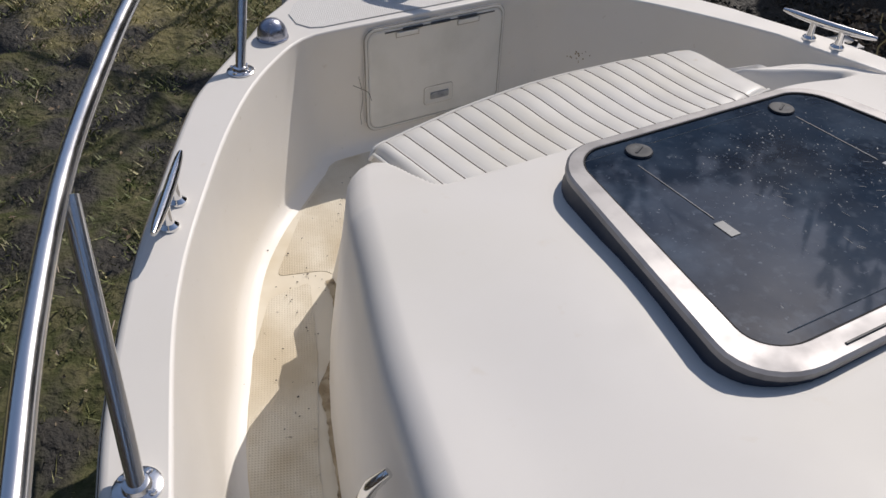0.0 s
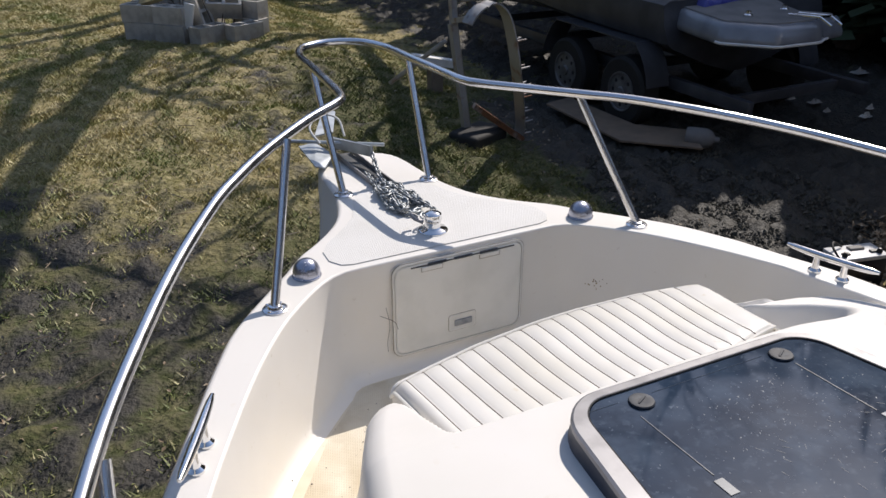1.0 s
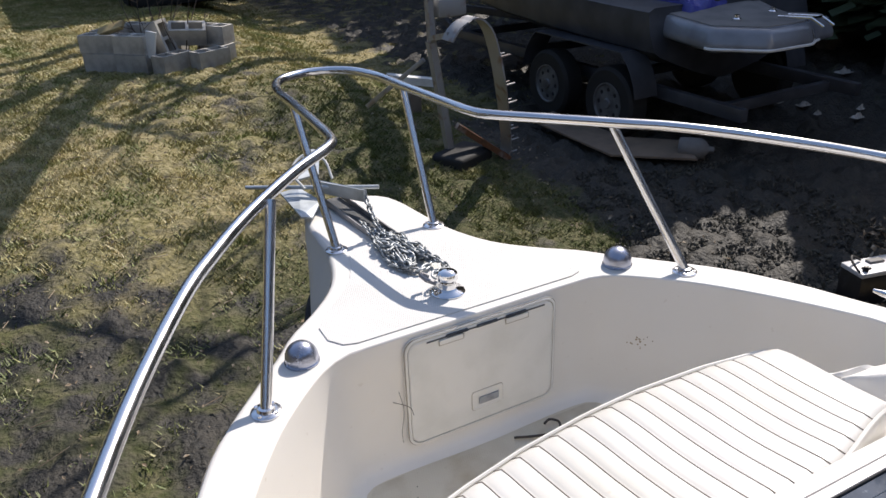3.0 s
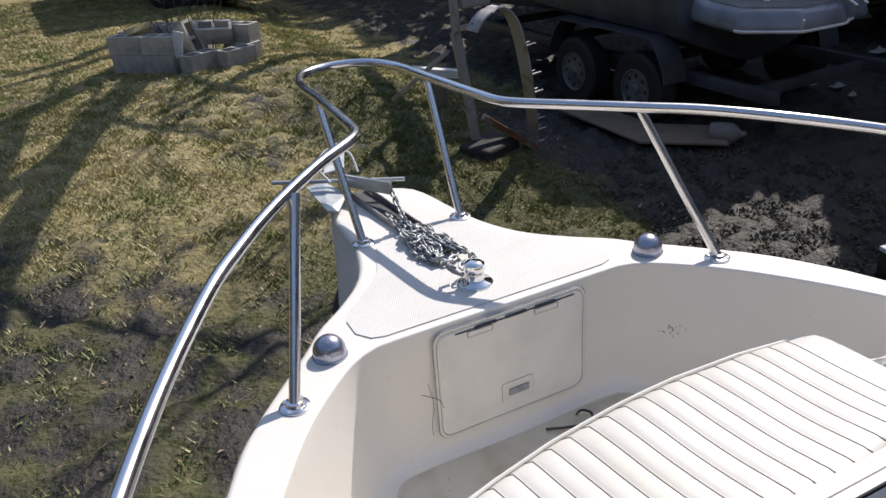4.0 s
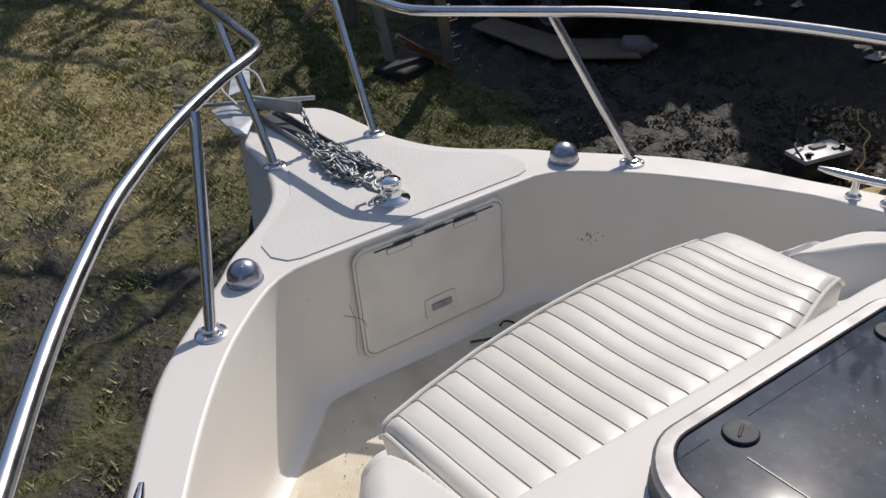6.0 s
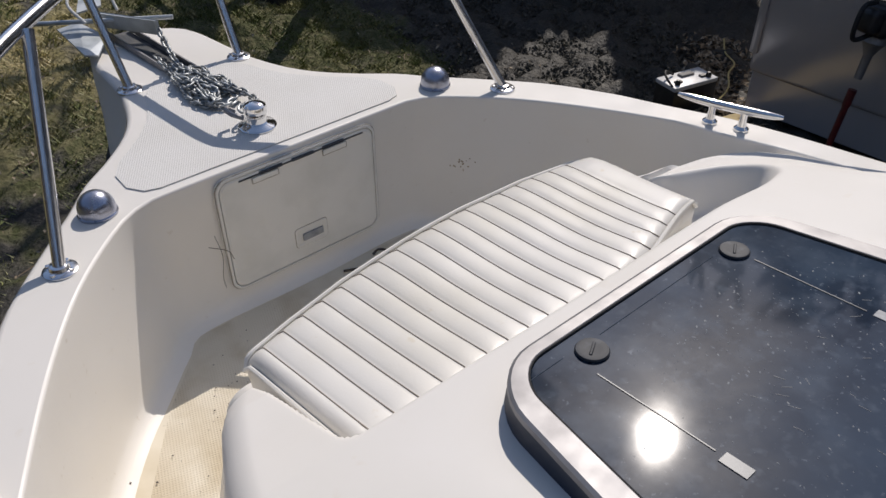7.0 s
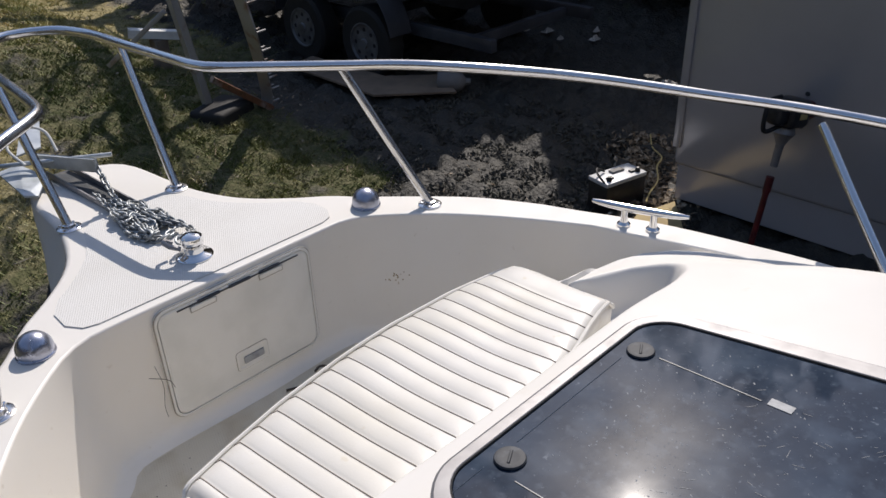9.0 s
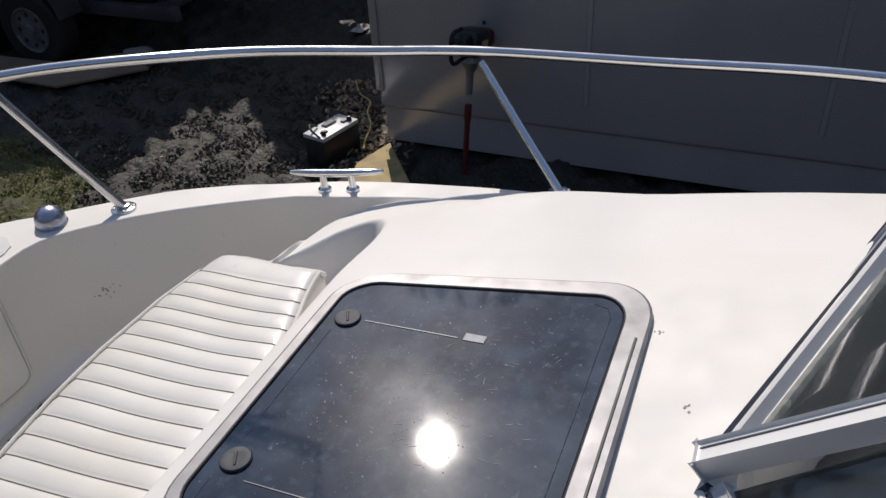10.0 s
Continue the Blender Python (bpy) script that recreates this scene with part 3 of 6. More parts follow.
def cabin_height(x, y):
    """The moulded top: nearly level round the hatch, rising aft, with the seat recess cut into its front."""
    z = 1.537 + 0.03 * (0.95 - y) + 0.24 * max(0.0, 0.78 - max(y, 0.26)) * (1 - 0.75 * smoothstep(0.5, 0.85, abs(x)))
    z += 0.018 * smoothstep(1.2, 0.9, y) * smoothstep(0.62, 0.35, abs(x))
    inside = (0.565 - abs(x) * 0.42) - y
    z -= 0.22 * smoothstep(0.0, 0.04, inside)
    floor = 1.362 - 0.25 * (y - 1.38)
    d = recess_depth(x, y)
    m = smoothstep(0.0, 0.026 + 0.006 * smoothstep(-0.40, -0.30, x) + 0.02 * smoothstep(0.40, 0.50, x), d)
    port_drop = float(np.interp(y, [1.22, 1.29, 1.33, 1.38, 1.43, 1.48, 1.53, 1.57, 1.61], [0, 0.010, 0.022, 0.040, 0.056, 0.074, 0.103, 0.14, 0.19]))
    star_drop = 0.112 * min(1.2, max(0.0, (y - 1.02) / 0.50)) ** 1.5
    w = smoothstep(0.30, 0.60, x)
    z -= port_drop * (1 - w) + star_drop * w
    # the starboard shoulder runs out flush onto the side deck
    xe = side_edge(y, EDGE_S)
    low = DECK + 0.006
    if x > 0.3 and y < 1.5:
        z = z + (low - z) * smoothstep(xe - 0.19 - 0.07 * smoothstep(0.9, 1.25, y), xe - 0.01, x) if z > low else z
    return z * (1 - m) + min(floor, z) * m


RECESS = rounded_poly([(-0.432, 1.29), (0.48, 1.280), (0.565, 1.295), (0.605, 1.335), (0.60, 1.385), (0.555, 1.432), (0.50, 1.458), (0.43, 1.478), (0.43, 1.75), (-0.432, 1.75)], 0.035, 5)


def recess_depth(x, y):
    """How far a plan point lies inside the seat recess; 0 outside it."""
    p, n, best, inside = (x, y), len(RECESS), 9.0, False
    for i in range(n):
        (ax, ay), (bx, by) = RECESS[i], RECESS[(i + 1) % n]
        if (ay > y) != (by > y) and x < (bx - ax) * (y - ay) / (by - ay) + ax:
            inside = not inside
        dx, dy = bx - ax, by - ay
        t = min(1.0, max(0.0, ((x - ax) * dx + (y - ay) * dy) / (dx * dx + dy * dy + 1e-12)))
        best = min(best, math.hypot(x - ax - t * dx, y - ay - t * dy))
    return best if inside else 0.0


def build_cabin():
    bm = bmesh.new()
    ys = list(np.arange(-0.9, 0.1, 0.05)) + list(np.arange(0.1, 0.6, 0.0125)) + list(np.arange(0.6, 1.25, 0.05)) + list(np.arange(1.25, 1.60, 0.005)) + [1.61, 1.63, 1.65, 1.655]
    r = 0.045
    rows = []
    for y in ys:
        xp, xs = side_edge(y, EDGE), side_edge(y, EDGE_S)
        def flank(xe, s):
            out = []
            zt = cabin_height(xe + s * r, y)
            for f in (0.0, 0.06, 0.5, 1.0):
                out.append((xe - s * (0.055 if s > 0 else 0.0) * (1 - f), y, FLOOR - 0.01 + (zt - r - FLOOR + 0.01) * f))
            for a in (20, 40, 60, 80):
                out.append((xe + s * r * (1 - math.cos(radians(a))), y, zt - r + r * math.sin(radians(a))))
            return out
        row = flank(xp, 1)
        row += [(x, y, cabin_height(x, y)) for x in np.linspace(xp + r, xs - r, 250)]
        rows.append(row + flank(xs, -1)[::-1])
    rows.append([(x, 1.665, FLOOR - 0.01) for x, _, _ in rows[-1]])
    loft(bm, rows)
    part("cabin_top", bm, GEL, boat, "white gelcoat cabin top with a moulded seat recess", angle=75)


build_cabin()


def build_scuffs():
    rnd = random.Random(31)
    for cx, cy in ((0.273, 0.695), (0.115, 0.633)):
        bm = bmesh.new()
        for _ in range(5):
            x, y = cx + rnd.gauss(0, 0.004), cy + rnd.gauss(0, 0.004)
            r = rnd.uniform(0.001, 0.0022)
            turned(bm, [(r, -0.002), (r, 0.001), (0, 0.0014)], Matrix.Translation((x, y, cabin_height(x, y))), 7)
        part("scuff_mark", bm, GRIME, boat, "small brown scuff marks on the cabin top", smooth=False)


build_scuffs()


def build_side_fitting():
    bm = bmesh.new()
    tube(bm, [(-0.715, 0.915, 1.36), (-0.735, 0.905, 1.385), (-0.742, 0.898, 1.42), (-0.733, 0.893, 1.452), (-0.712, 0.89, 1.468)], [0.007, 0.009, 0.010, 0.009, 0.006], 10)
    part("side_fitting", bm, CHROME, boat, "small chromed fitting on the cabin side")


build_side_fitting()


# ---- hatch ----
def hatch_plane(x, y, up=0.0):
    return (x, y, 1.541 + 0.056 * (0.95 - y) - 0.012 * x + up)


def build_hatch():
    def ring(x0, y0, x1, y1, r, up):
        return [hatch_plane(0.010 + x * (1.19 - 0.6 * (y - 0.8)), y, up) for x, y in round_rect(x0, y0, x1, y1, r, 8)]
    fr = bmesh.new()
    o, i = (-0.304, 0.708, 0.304, 1.232), (-0.269, 0.748, 0.269, 1.209)
    loft(fr, [ring(*o, 0.085, 0.0285), ring(-0.3035, 0.7085, 0.3035, 1.2315, 0.0845, 0.0365), ring(-0.299, 0.713, 0.299, 1.227, 0.08, 0.0392),
              ring(-0.271, 0.746, 0.271, 1.211, 0.057, 0.0405), ring(*i, 0.055, 0.039), ring(*i, 0.055, 0.02)], closed=True)
    hatch = part("deck_hatch", fr, ALU, boat, "smoked acrylic deck hatch in a dull aluminium frame", angle=22)
    base = bmesh.new()
    loft(base, [ring(-0.306, 0.706, 0.306, 1.233, 0.086, -0.03), ring(-0.306, 0.706, 0.306, 1.233, 0.086, 0.004), ring(-0.3025, 0.7095, 0.3025, 1.2305, 0.084, 0.010), ring(-0.302, 0.71, 0.302, 1.23, 0.084, 0.0295)], closed=True)
    part("hatch_gasket", base, BLUERUBBER, hatch, "dark bluish rubber gasket")
    lid = bmesh.new()
    rings = [ring(*i, 0.055, 0.034), ring(-0.266, 0.751, 0.266, 1.206, 0.052, 0.037)]
    loft(lid, rings, closed=True, cap=True)
    part("hatch_lid", lid, ACRYLIC, hatch, "dusty smoked acrylic pane, sky's blue haze put in its colour", smooth=False)
    seal = bmesh.new()
    tube(seal, ring(-0.269, 0.748, 0.269, 1.209, 0.055, 0.039) + ring(-0.269, 0.748, 0.269, 1.209, 0.055, 0.039)[:1], 0.0014, 6)
    part("hatch_seal", seal, RUBBER, hatch)
    tilt = Matrix.Rotation(math.atan(-0.056), 4, "X") @ Matrix.Rotation(math.atan(0.012), 4, "Y")
    for x in (-0.144, 0.169):
        kb = bmesh.new()
        turned(kb, [(0.0184, 0), (0.022, 0.003), (0.0205, 0.0055), (0.016, 0.0065), (0.011, 0.0058), (0.0, 0.0055)], Matrix.Translation(hatch_plane(x, 1.17, 0.036)) @ tilt, 28)
        box(kb, (0.026, 0.004, 0.004), Matrix.Translation(hatch_plane(x, 1.17, 0.0415)) @ tilt @ Matrix.Rotation(0.5, 4, "Z"), 0.001, 1)
        part("hatch_knob", kb, KNOB, hatch, "round black plastic latch knob")
    for x, paper, note in ((-0.172, FADED, "small sticker weathered nearly away"), (0.177, TINT, "small worn pale sticker")):
        st = bmesh.new()
        box(st, (0.017, 0.034, 0.0010), Matrix.Translation(hatch_plane(x, 0.954, 0.0377)) @ tilt, 0.0003, 1)
        part("sticker", st, paper, hatch, note)
        ln = bmesh.new()
        box(ln, (0.0015, 0.16, 0.0006), Matrix.Translation(hatch_plane(x * 0.98 - 0.002, 1.06, 0.0377)) @ tilt)
        part("scribed_line", ln, FADED, hatch, smooth=False)
    for x0, y0, x1, y1, w in ((-0.26, 0.770, 0.28, 0.770, 0.0009), (0.28, 0.770, 0.302, 0.779, 0.0009), (0.302, 0.779, 0.308, 0.80, 0.0009),
                              (-0.112, 1.184, 0.136, 1.184, 0.0006), (-0.25, 1.186, -0.18, 1.186, 0.0006), (-0.262, 1.176, -0.25, 1.186, 0.0006)):
        ln = bmesh.new()
        tube(ln, [hatch_plane(x0, y0, 0.0372), hatch_plane(x1, y1, 0.0372)], w, 5)
        part("scribed_line", ln, FADED, hatch, smooth=False)
    # dried splashes and scratches on the pane
    rnd = random.Random(5)
    spots = bmesh.new()
    for cx, cy, sx, sy, count in ((0.15, 1.06, 0.05, 0.05, 60), (0.02, 1.08, 0.07, 0.05, 150), (-0.03, 1.0, 0.09, 0.07, 110), (0.1, 0.95, 0.11, 0.08, 110), (0.2, 1.0, 0.05, 0.06, 40), (0.0, 0.9, 0.12, 0.07, 60)):
        for _ in range(count):
            x, y = rnd.gauss(cx, sx), rnd.gauss(cy, sy)
            if -0.25 < x < 0.26 and 0.78 < y < 1.19:
                r = 0.0004 + 0.0009 * rnd.random() ** 3
                turned(spots, [(r, 0), (0, 0.0003)], Matrix.Translation(hatch_plane(x, y, 0.0371)) @ Matrix.Scale(rnd.uniform(1, 2.2), 4, (rnd.random(), rnd.random(), 0)), 6)
    for _ in range(34):
        x, y, a, q = rnd.uniform(-0.08, 0.2), rnd.uniform(0.80, 1.0), rnd.gauss(1.9, 0.5), rnd.uniform(0.004, 0.016)
        box(spots, (q, 0.0005, 0.0003), Matrix.Translation(hatch_plane(x, y, 0.0372)) @ tilt @ Matrix.Rotation(a, 4, "Z"))
    tagged(part("dried_splashes", spots, SPLASH, hatch, "pale dried splashes and scratches on the pane", smooth=False), kind="stuff")
    hg = bmesh.new()
    box(hg, (0.46, 0.004, 0.004), Matrix.Translation(hatch_plane(0.01, 0.724, 0.0395)) @ tilt, 0.001, 1)
    part("hatch_hinge", hg, DARKSLOT, hatch, "thin dark hinge line along the frame")


build_hatch()


# ---- windshield ----
def bar(bm, a, b, wide, thick, up=(0, 0, 1), bevel=0.003):
    a, b = Vector(a), Vector(b)
    d = (b - a).normalized()
    s = d.cross(Vector(up)).normalized()
    n = s.cross(d)
    m = Matrix((s, d, n)).transposed().to_4x4()
    m.translation = (a + b) / 2
    box(bm, (wide, (b - a).length, thick), m, bevel, 2)


def build_windshield():
    foot, head = Vector((0.01, 0.605, 1.622)), Vector((0.01, 0.22, 1.93))
    post = bmesh.new()
    bar(post, foot, head, 0.034, 0.02, (0, 0.62, 0.78), 0.006)
    ws = part("windshield", post, WHITEALU, boat, "raked two-pane windshield with a thick pale centre post")
    groove = bmesh.new()
    bar(groove, foot + Vector((0.009, 0.004, 0.0095)), head + Vector((0.009, 0.004, 0.0095)), 0.0022, 0.003, (0, 0.62, 0.78), 0.0)
    part("post_groove", groove, DARKSLOT, ws, "thin dark line along the post", smooth=False)
    for s in (1, -1):
        c0, c1 = Vector((0.01 + s * 0.03, 0.575, 1.606)), Vector((0.01 + s * 0.65, 0.322, 1.672))
        h0, h1 = Vector((0.01 + s * 0.02, 0.235, 1.915)), Vector((0.01 + s * 0.60, 0.02, 1.94))
        low = bmesh.new()
        bar(low, c0, c1, 0.03, 0.03, (0, 0.75, 0.65), 0.004)
        part("base_rail", low, WHITEALU, ws)
        g = bmesh.new()
        bar(g, c0 + Vector((0, 0.02, -0.008)), c1 + Vector((0, 0.02, -0.012)), 0.026, 0.02, (0, 0.75, 0.65), 0.004)
        part("base_gasket", g, BLUERUBBER, ws, "dark rubber base gasket")
        top = bmesh.new()
        bar(top, h0, h1, 0.03, 0.025, (0, 0.75, 0.65), 0.004)
        bar(top, c1, h1, 0.03, 0.025, (0, 0.75, 0.65), 0.004)
        part("top_rail", top, WHITEALU, ws)
        pane = bmesh.new()
        n = (c1 - c0).cross(h0 - c0).normalized() * 0.0025
        loft(pane, [[c0 - n, c1 - n, h1 - n, h0 - n], [c0 + n, c1 + n, h1 + n, h0 + n]], closed=True, cap=True)
        ob = part("pane", pane, GLASS, ws, "tinted windshield glass", smooth=False)
        ob.visible_shadow = False


build_windshield()


def build_dash():
    bm = bmesh.new()
    slab(bm, [(0.0, 0.575), (-0.62, 0.31), (-0.72, -0.9), (0.72, -0.9), (0.62, 0.31)], 1.30, 1.47, 0.03, 3)
    part("dashboard", bm, DASH, boat, "shaded grey dashboard behind the windshield")


DASH = mat("dash_vinyl", (0.12, 0.12, 0.12), 0.6, var=[(9, (0.2, 0.2, 0.19), 0.45, 0.75, 5)], bump=[(120, 0.2, 0.002)])
build_dash()

# ---- bow rail ----
RAIL_STARBOARD = [(1.19, -0.6, 1.6), (1.175, -0.1, 1.63), (1.178, 0.22, 1.652), (1.195, 0.5, 1.652), (1.188, 0.873, 1.64), (1.101, 1.268, 1.66), (0.984, 1.512, 1.681), (0.844, 1.735, 1.71), (0.681, 1.891, 1.741), (0.53, 2.052, 1.758),
             (0.425, 2.16, 1.761), (0.31, 2.285, 1.762), (0.215, 2.39, 1.763), (0.19, 2.45, 1.763), (0.178, 2.57, 1.764), (0.163, 2.78, 1.765),
             (0.155, 2.93, 1.765), (0.12, 3.04, 1.765), (0.06, 3.09, 1.765), (0, 3.105, 1.765)]
RAIL_PORT = [(-1.20, -0.6, 1.60), (-1.17, -0.1, 1.635), (-1.118, 0.5, 1.655), (-1.04, 0.9, 1.675), (-0.993, 1.1, 1.685), (-0.934, 1.3, 1.695), (-0.857, 1.5, 1.705), (-0.766, 1.7, 1.72), (-0.655, 1.9, 1.737),
             (-0.584, 2.0, 1.745), (-0.507, 2.1, 1.75), (-0.422, 2.195, 1.755), (-0.325, 2.292, 1.76)] + [(-x, y, z) for x, y, z in RAIL_STARBOARD[12:]]


def build_rail():
    bm = bmesh.new()
    tube(bm, np.concatenate([spline(RAIL_PORT, 150), spline(RAIL_STARBOARD, 150)[::-1][1:]]), 0.0127, 16)
    rail = part("bow_rail", bm, STEEL, boat, "bright stainless steel tube bow rail")
    posts = (((0.535, 2.003), (0.425, 2.175, 1.752)), ((0.149, 2.595), (0.164, 2.775, 1.755)), ((0.968, 1.05), (0.938, 1.262, 1.685)), ((1.14, 0.05), (1.162, 0.22, 1.645)))
    def side(bx, by, top, s):
        if s > 0 and 0.5 < by < 1.5:
            return bx - 0.05, by - 0.03, (top[0] + 0.156, top[1] + 0.014, top[2] - 0.052)
        return bx, by, top
    for (bx0, by0), top in posts:
        for s in (-1, 1):
            bx, by, (tx, ty, tz) = side(bx0, by0, top, s)
            bm = bmesh.new()
            tube(bm, [(s * bx, by, DECK + 0.006), (s * (bx + tx) / 2, (by + ty) / 2, (DECK + tz) / 2), (s * tx, ty, tz)], 0.0112, 14)
            post = part("stanchion", bm, STEEL, rail)
    for (bx0, by0), top in posts:
        for s in (-1, 1):
            bx, by, _ = side(bx0, by0, top, s)
            bm = bmesh.new()
            turned(bm, [(0.030, 0), (0.030, 0.003), (0.0275, 0.0045), (0.018, 0.006), (0.0155, 0.012), (0.0125, 0.013)], Matrix.Translation((s * bx, by, DECK)), 26)
            for a in (40, 130, 220, 310):
                turned(bm, [(0.005, 0.005), (0.004, 0.008), (0.0, 0.0085)], Matrix.Translation((s * bx + 0.0225 * math.cos(radians(a)), by + 0.0225 * math.sin(radians(a)), DECK)), 8)
            part("stanchion_base", bm, STEEL, rail, "round stainless rail base")


build_rail()


# ---- deck fittings ----
def build_dome(x, y):
    d = bmesh.new()
    r = 0.0355
    prof = [(r + 0.002, 0), (r + 0.002, 0.004), (r, 0.006), (r, 0.012)] + [(r * math.cos(radians(a)), 0.012 + r * math.sin(radians(a))) for a in (15, 30, 45, 60, 75, 90)]
    m = Matrix.Translation((x, y, DECK))
    turned(d, prof, m, 28)
    part("navigation_light", d, DOME, boat, "small domed navigation light, tarnished chrome")


build_dome(-0.416, 2.132)
build_dome(0.425, 2.126)


def build_cleat(x, y, turn):
    m = Matrix.Translation((x, y, DECK)) @ Matrix.Rotation(radians(turn), 4, "Z")
    b = bmesh.new()
    n = 13
    path = [m @ Vector((0, -0.115 + 0.23 * k / (n - 1), 0.047 + 0.004 * (abs(2 * k / (n - 1) - 1) ** 2))) for k in range(n)]
    tube(b, path, [0.0045 + 0.0055 * math.sqrt(max(0.0, 1 - abs(2 * k / (n - 1) - 1) ** 2)) for k in range(n)], 12)
    cl = part("mooring_cleat", b, CHROME, boat, "long polished stainless mooring cleat")
    for s in (-0.035, 0.035):
        leg = bmesh.new()
        turned(leg, [(0.017, 0), (0.0165, 0.005), (0.010, 0.011), (0.008, 0.03), (0.009, 0.046)], m @ Matrix.Translation((0, s, 0)), 16)
        part("cleat_leg", leg, CHROME, cl)


build_cleat(-0.795, 1.56, -25)
build_cleat(0.776, 1.539, 18)


def build_bollard():
    m = Matrix.Translation((-0.012, 2.228, DECK + 0.003))
    body = bmesh.new()
    turned(body, [(0.024, 0.008), (0.0225, 0.018), (0.023, 0.032), (0.0255, 0.035), (0.0262, 0.043), (0.0245, 0.051), (0.018, 0.056), (0.008, 0.0585), (0, 0.059)], m, 28)
    b = part("mooring_bollard", body, CHROME, boat, "squat chrome anchor bollard with a cap")
    base = bmesh.new()
    turned(base, [(0.043, 0), (0.043, 0.003), (0.04, 0.006), (0.027, 0.009), (0.023, 0.014)], m, 28)
    part("bollard_base", base, CHROME, b)
    hk = bmesh.new()
    tube(hk, [m @ Vector(p) for p in ((-0.03, 0.0, 0.03), (-0.05, 0.012, 0.04), (-0.055, 0.03, 0.045), (-0.045, 0.045, 0.04), (-0.03, 0.04, 0.03))], 0.006, 8)
    part("shackle", hk, ALU, b)


build_bollard()


def build_locker():
    # the door's own plane: x across, up the slightly raked wall
    def at(u, v, out=0.0):
        return (u + 0.009, 2.102 - out, 1.098 + v)
    def ring(x0, z0, x1, z1, r, out):
        return [at(x, z, out) for x, z in round_rect(x0, z0, x1, z1, r, 6)]
    w, h = 0.204, 0.288
    d = bmesh.new()
    loft(d, [ring(-w + 0.0075, 0.0075, w - 0.0075, h - 0.0075, 0.026, -0.01), ring(-w + 0.0075, 0.0075, w - 0.0075, h - 0.0075, 0.026, 0.0035), ring(-w + 0.012, 0.012, w - 0.012, h - 0.012, 0.023, 0.0055)], closed=True, cap=True)
    lk = part("locker_door", d, DOORPLASTIC, boat, "grubby white plastic anchor locker door with a recessed latch", smooth=False)
    fr = bmesh.new()
    loft(fr, [ring(-w, 0, w, h, 0.03, -0.02), ring(-w, 0, w, h, 0.03, 0.004), ring(-w + 0.002, 0.002, w - 0.002, h - 0.002, 0.029, 0.0048),
              ring(-w + 0.005, 0.005, w - 0.005, h - 0.005, 0.028, 0.0048), ring(-w + 0.006, 0.006, w - 0.006, h - 0.006, 0.027, 0.0)], closed=True)
    part("door_frame", fr, DOORPLASTIC, lk)
    g = bmesh.new()
    pts = ring(-w - 0.001, -0.001, w + 0.001, h + 0.001, 0.031, 0.001)
    tube(g, pts + pts[:1], 0.0017, 5)
    part("dirt_seam", g, GRIME, lk)
    for x in (-0.088, 0.09):
        hg = bmesh.new()
        box(hg, (0.062, 0.004, 0.013), Matrix.Translation(at(x, h - 0.0245, 0.0075)), 0.0012, 1)
        hinge = part("hinge", hg, DOORPLASTIC, lk, "slim white hinge plate")
        hl = bmesh.new()
        tube(hl, [at(x - 0.032, h - 0.0195, 0.008), at(x - 0.032, h - 0.0315, 0.008), at(x + 0.032, h - 0.0315, 0.008), at(x + 0.032, h - 0.0195, 0.008)], 0.0011, 5)
        part("hinge_gap", hl, GRIME, hinge)
    hg = bmesh.new()
    tube(hg, [at(-0.15, h - 0.015, 0.0055), at(0.17, h - 0.015, 0.0055)], 0.0022, 6)
    part("hinge_pin", hg, DARKSLOT, lk, "dirty dark hinge line along the top edge")
    for x in (-0.10, -0.02, 0.06):
        hg = bmesh.new()
        tube(hg, [at(x, h - 0.013, 0.007), at(x + 0.055, h - 0.013, 0.007)], 0.0038, 8)
        part("hinge_knuckle", hg, KNOB, lk, "dark hinge knuckle")
    lt = bmesh.new()
    loft(lt, [ring(-0.036, 0.042, 0.05, 0.094, 0.008, 0.002), ring(-0.036, 0.042, 0.05, 0.094, 0.008, 0.0075), ring(-0.034, 0.044, 0.048, 0.092, 0.006, 0.008),
              ring(-0.031, 0.047, 0.045, 0.089, 0.005, 0.0078), ring(-0.029, 0.049, 0.043, 0.087, 0.004, 0.006)], closed=True, cap=True)
    part("latch", lt, DOORPLASTIC, lk, "recessed white latch plate")
    pd = bmesh.new()
    box(pd, (0.056, 0.005, 0.020), Matrix.Translation(at(0.010, 0.066, 0.008)), 0.003, 2)
    part("latch_pull", pd, TINT, lk, "dull grey pull plate")
    ll = bmesh.new()
    pts = ring(-0.0365, 0.0415, 0.0505, 0.0945, 0.008, 0.0058)
    tube(ll, pts + pts[:1], 0.0011, 5)
    part("latch_gap", ll, GRIME, lk)


build_locker()


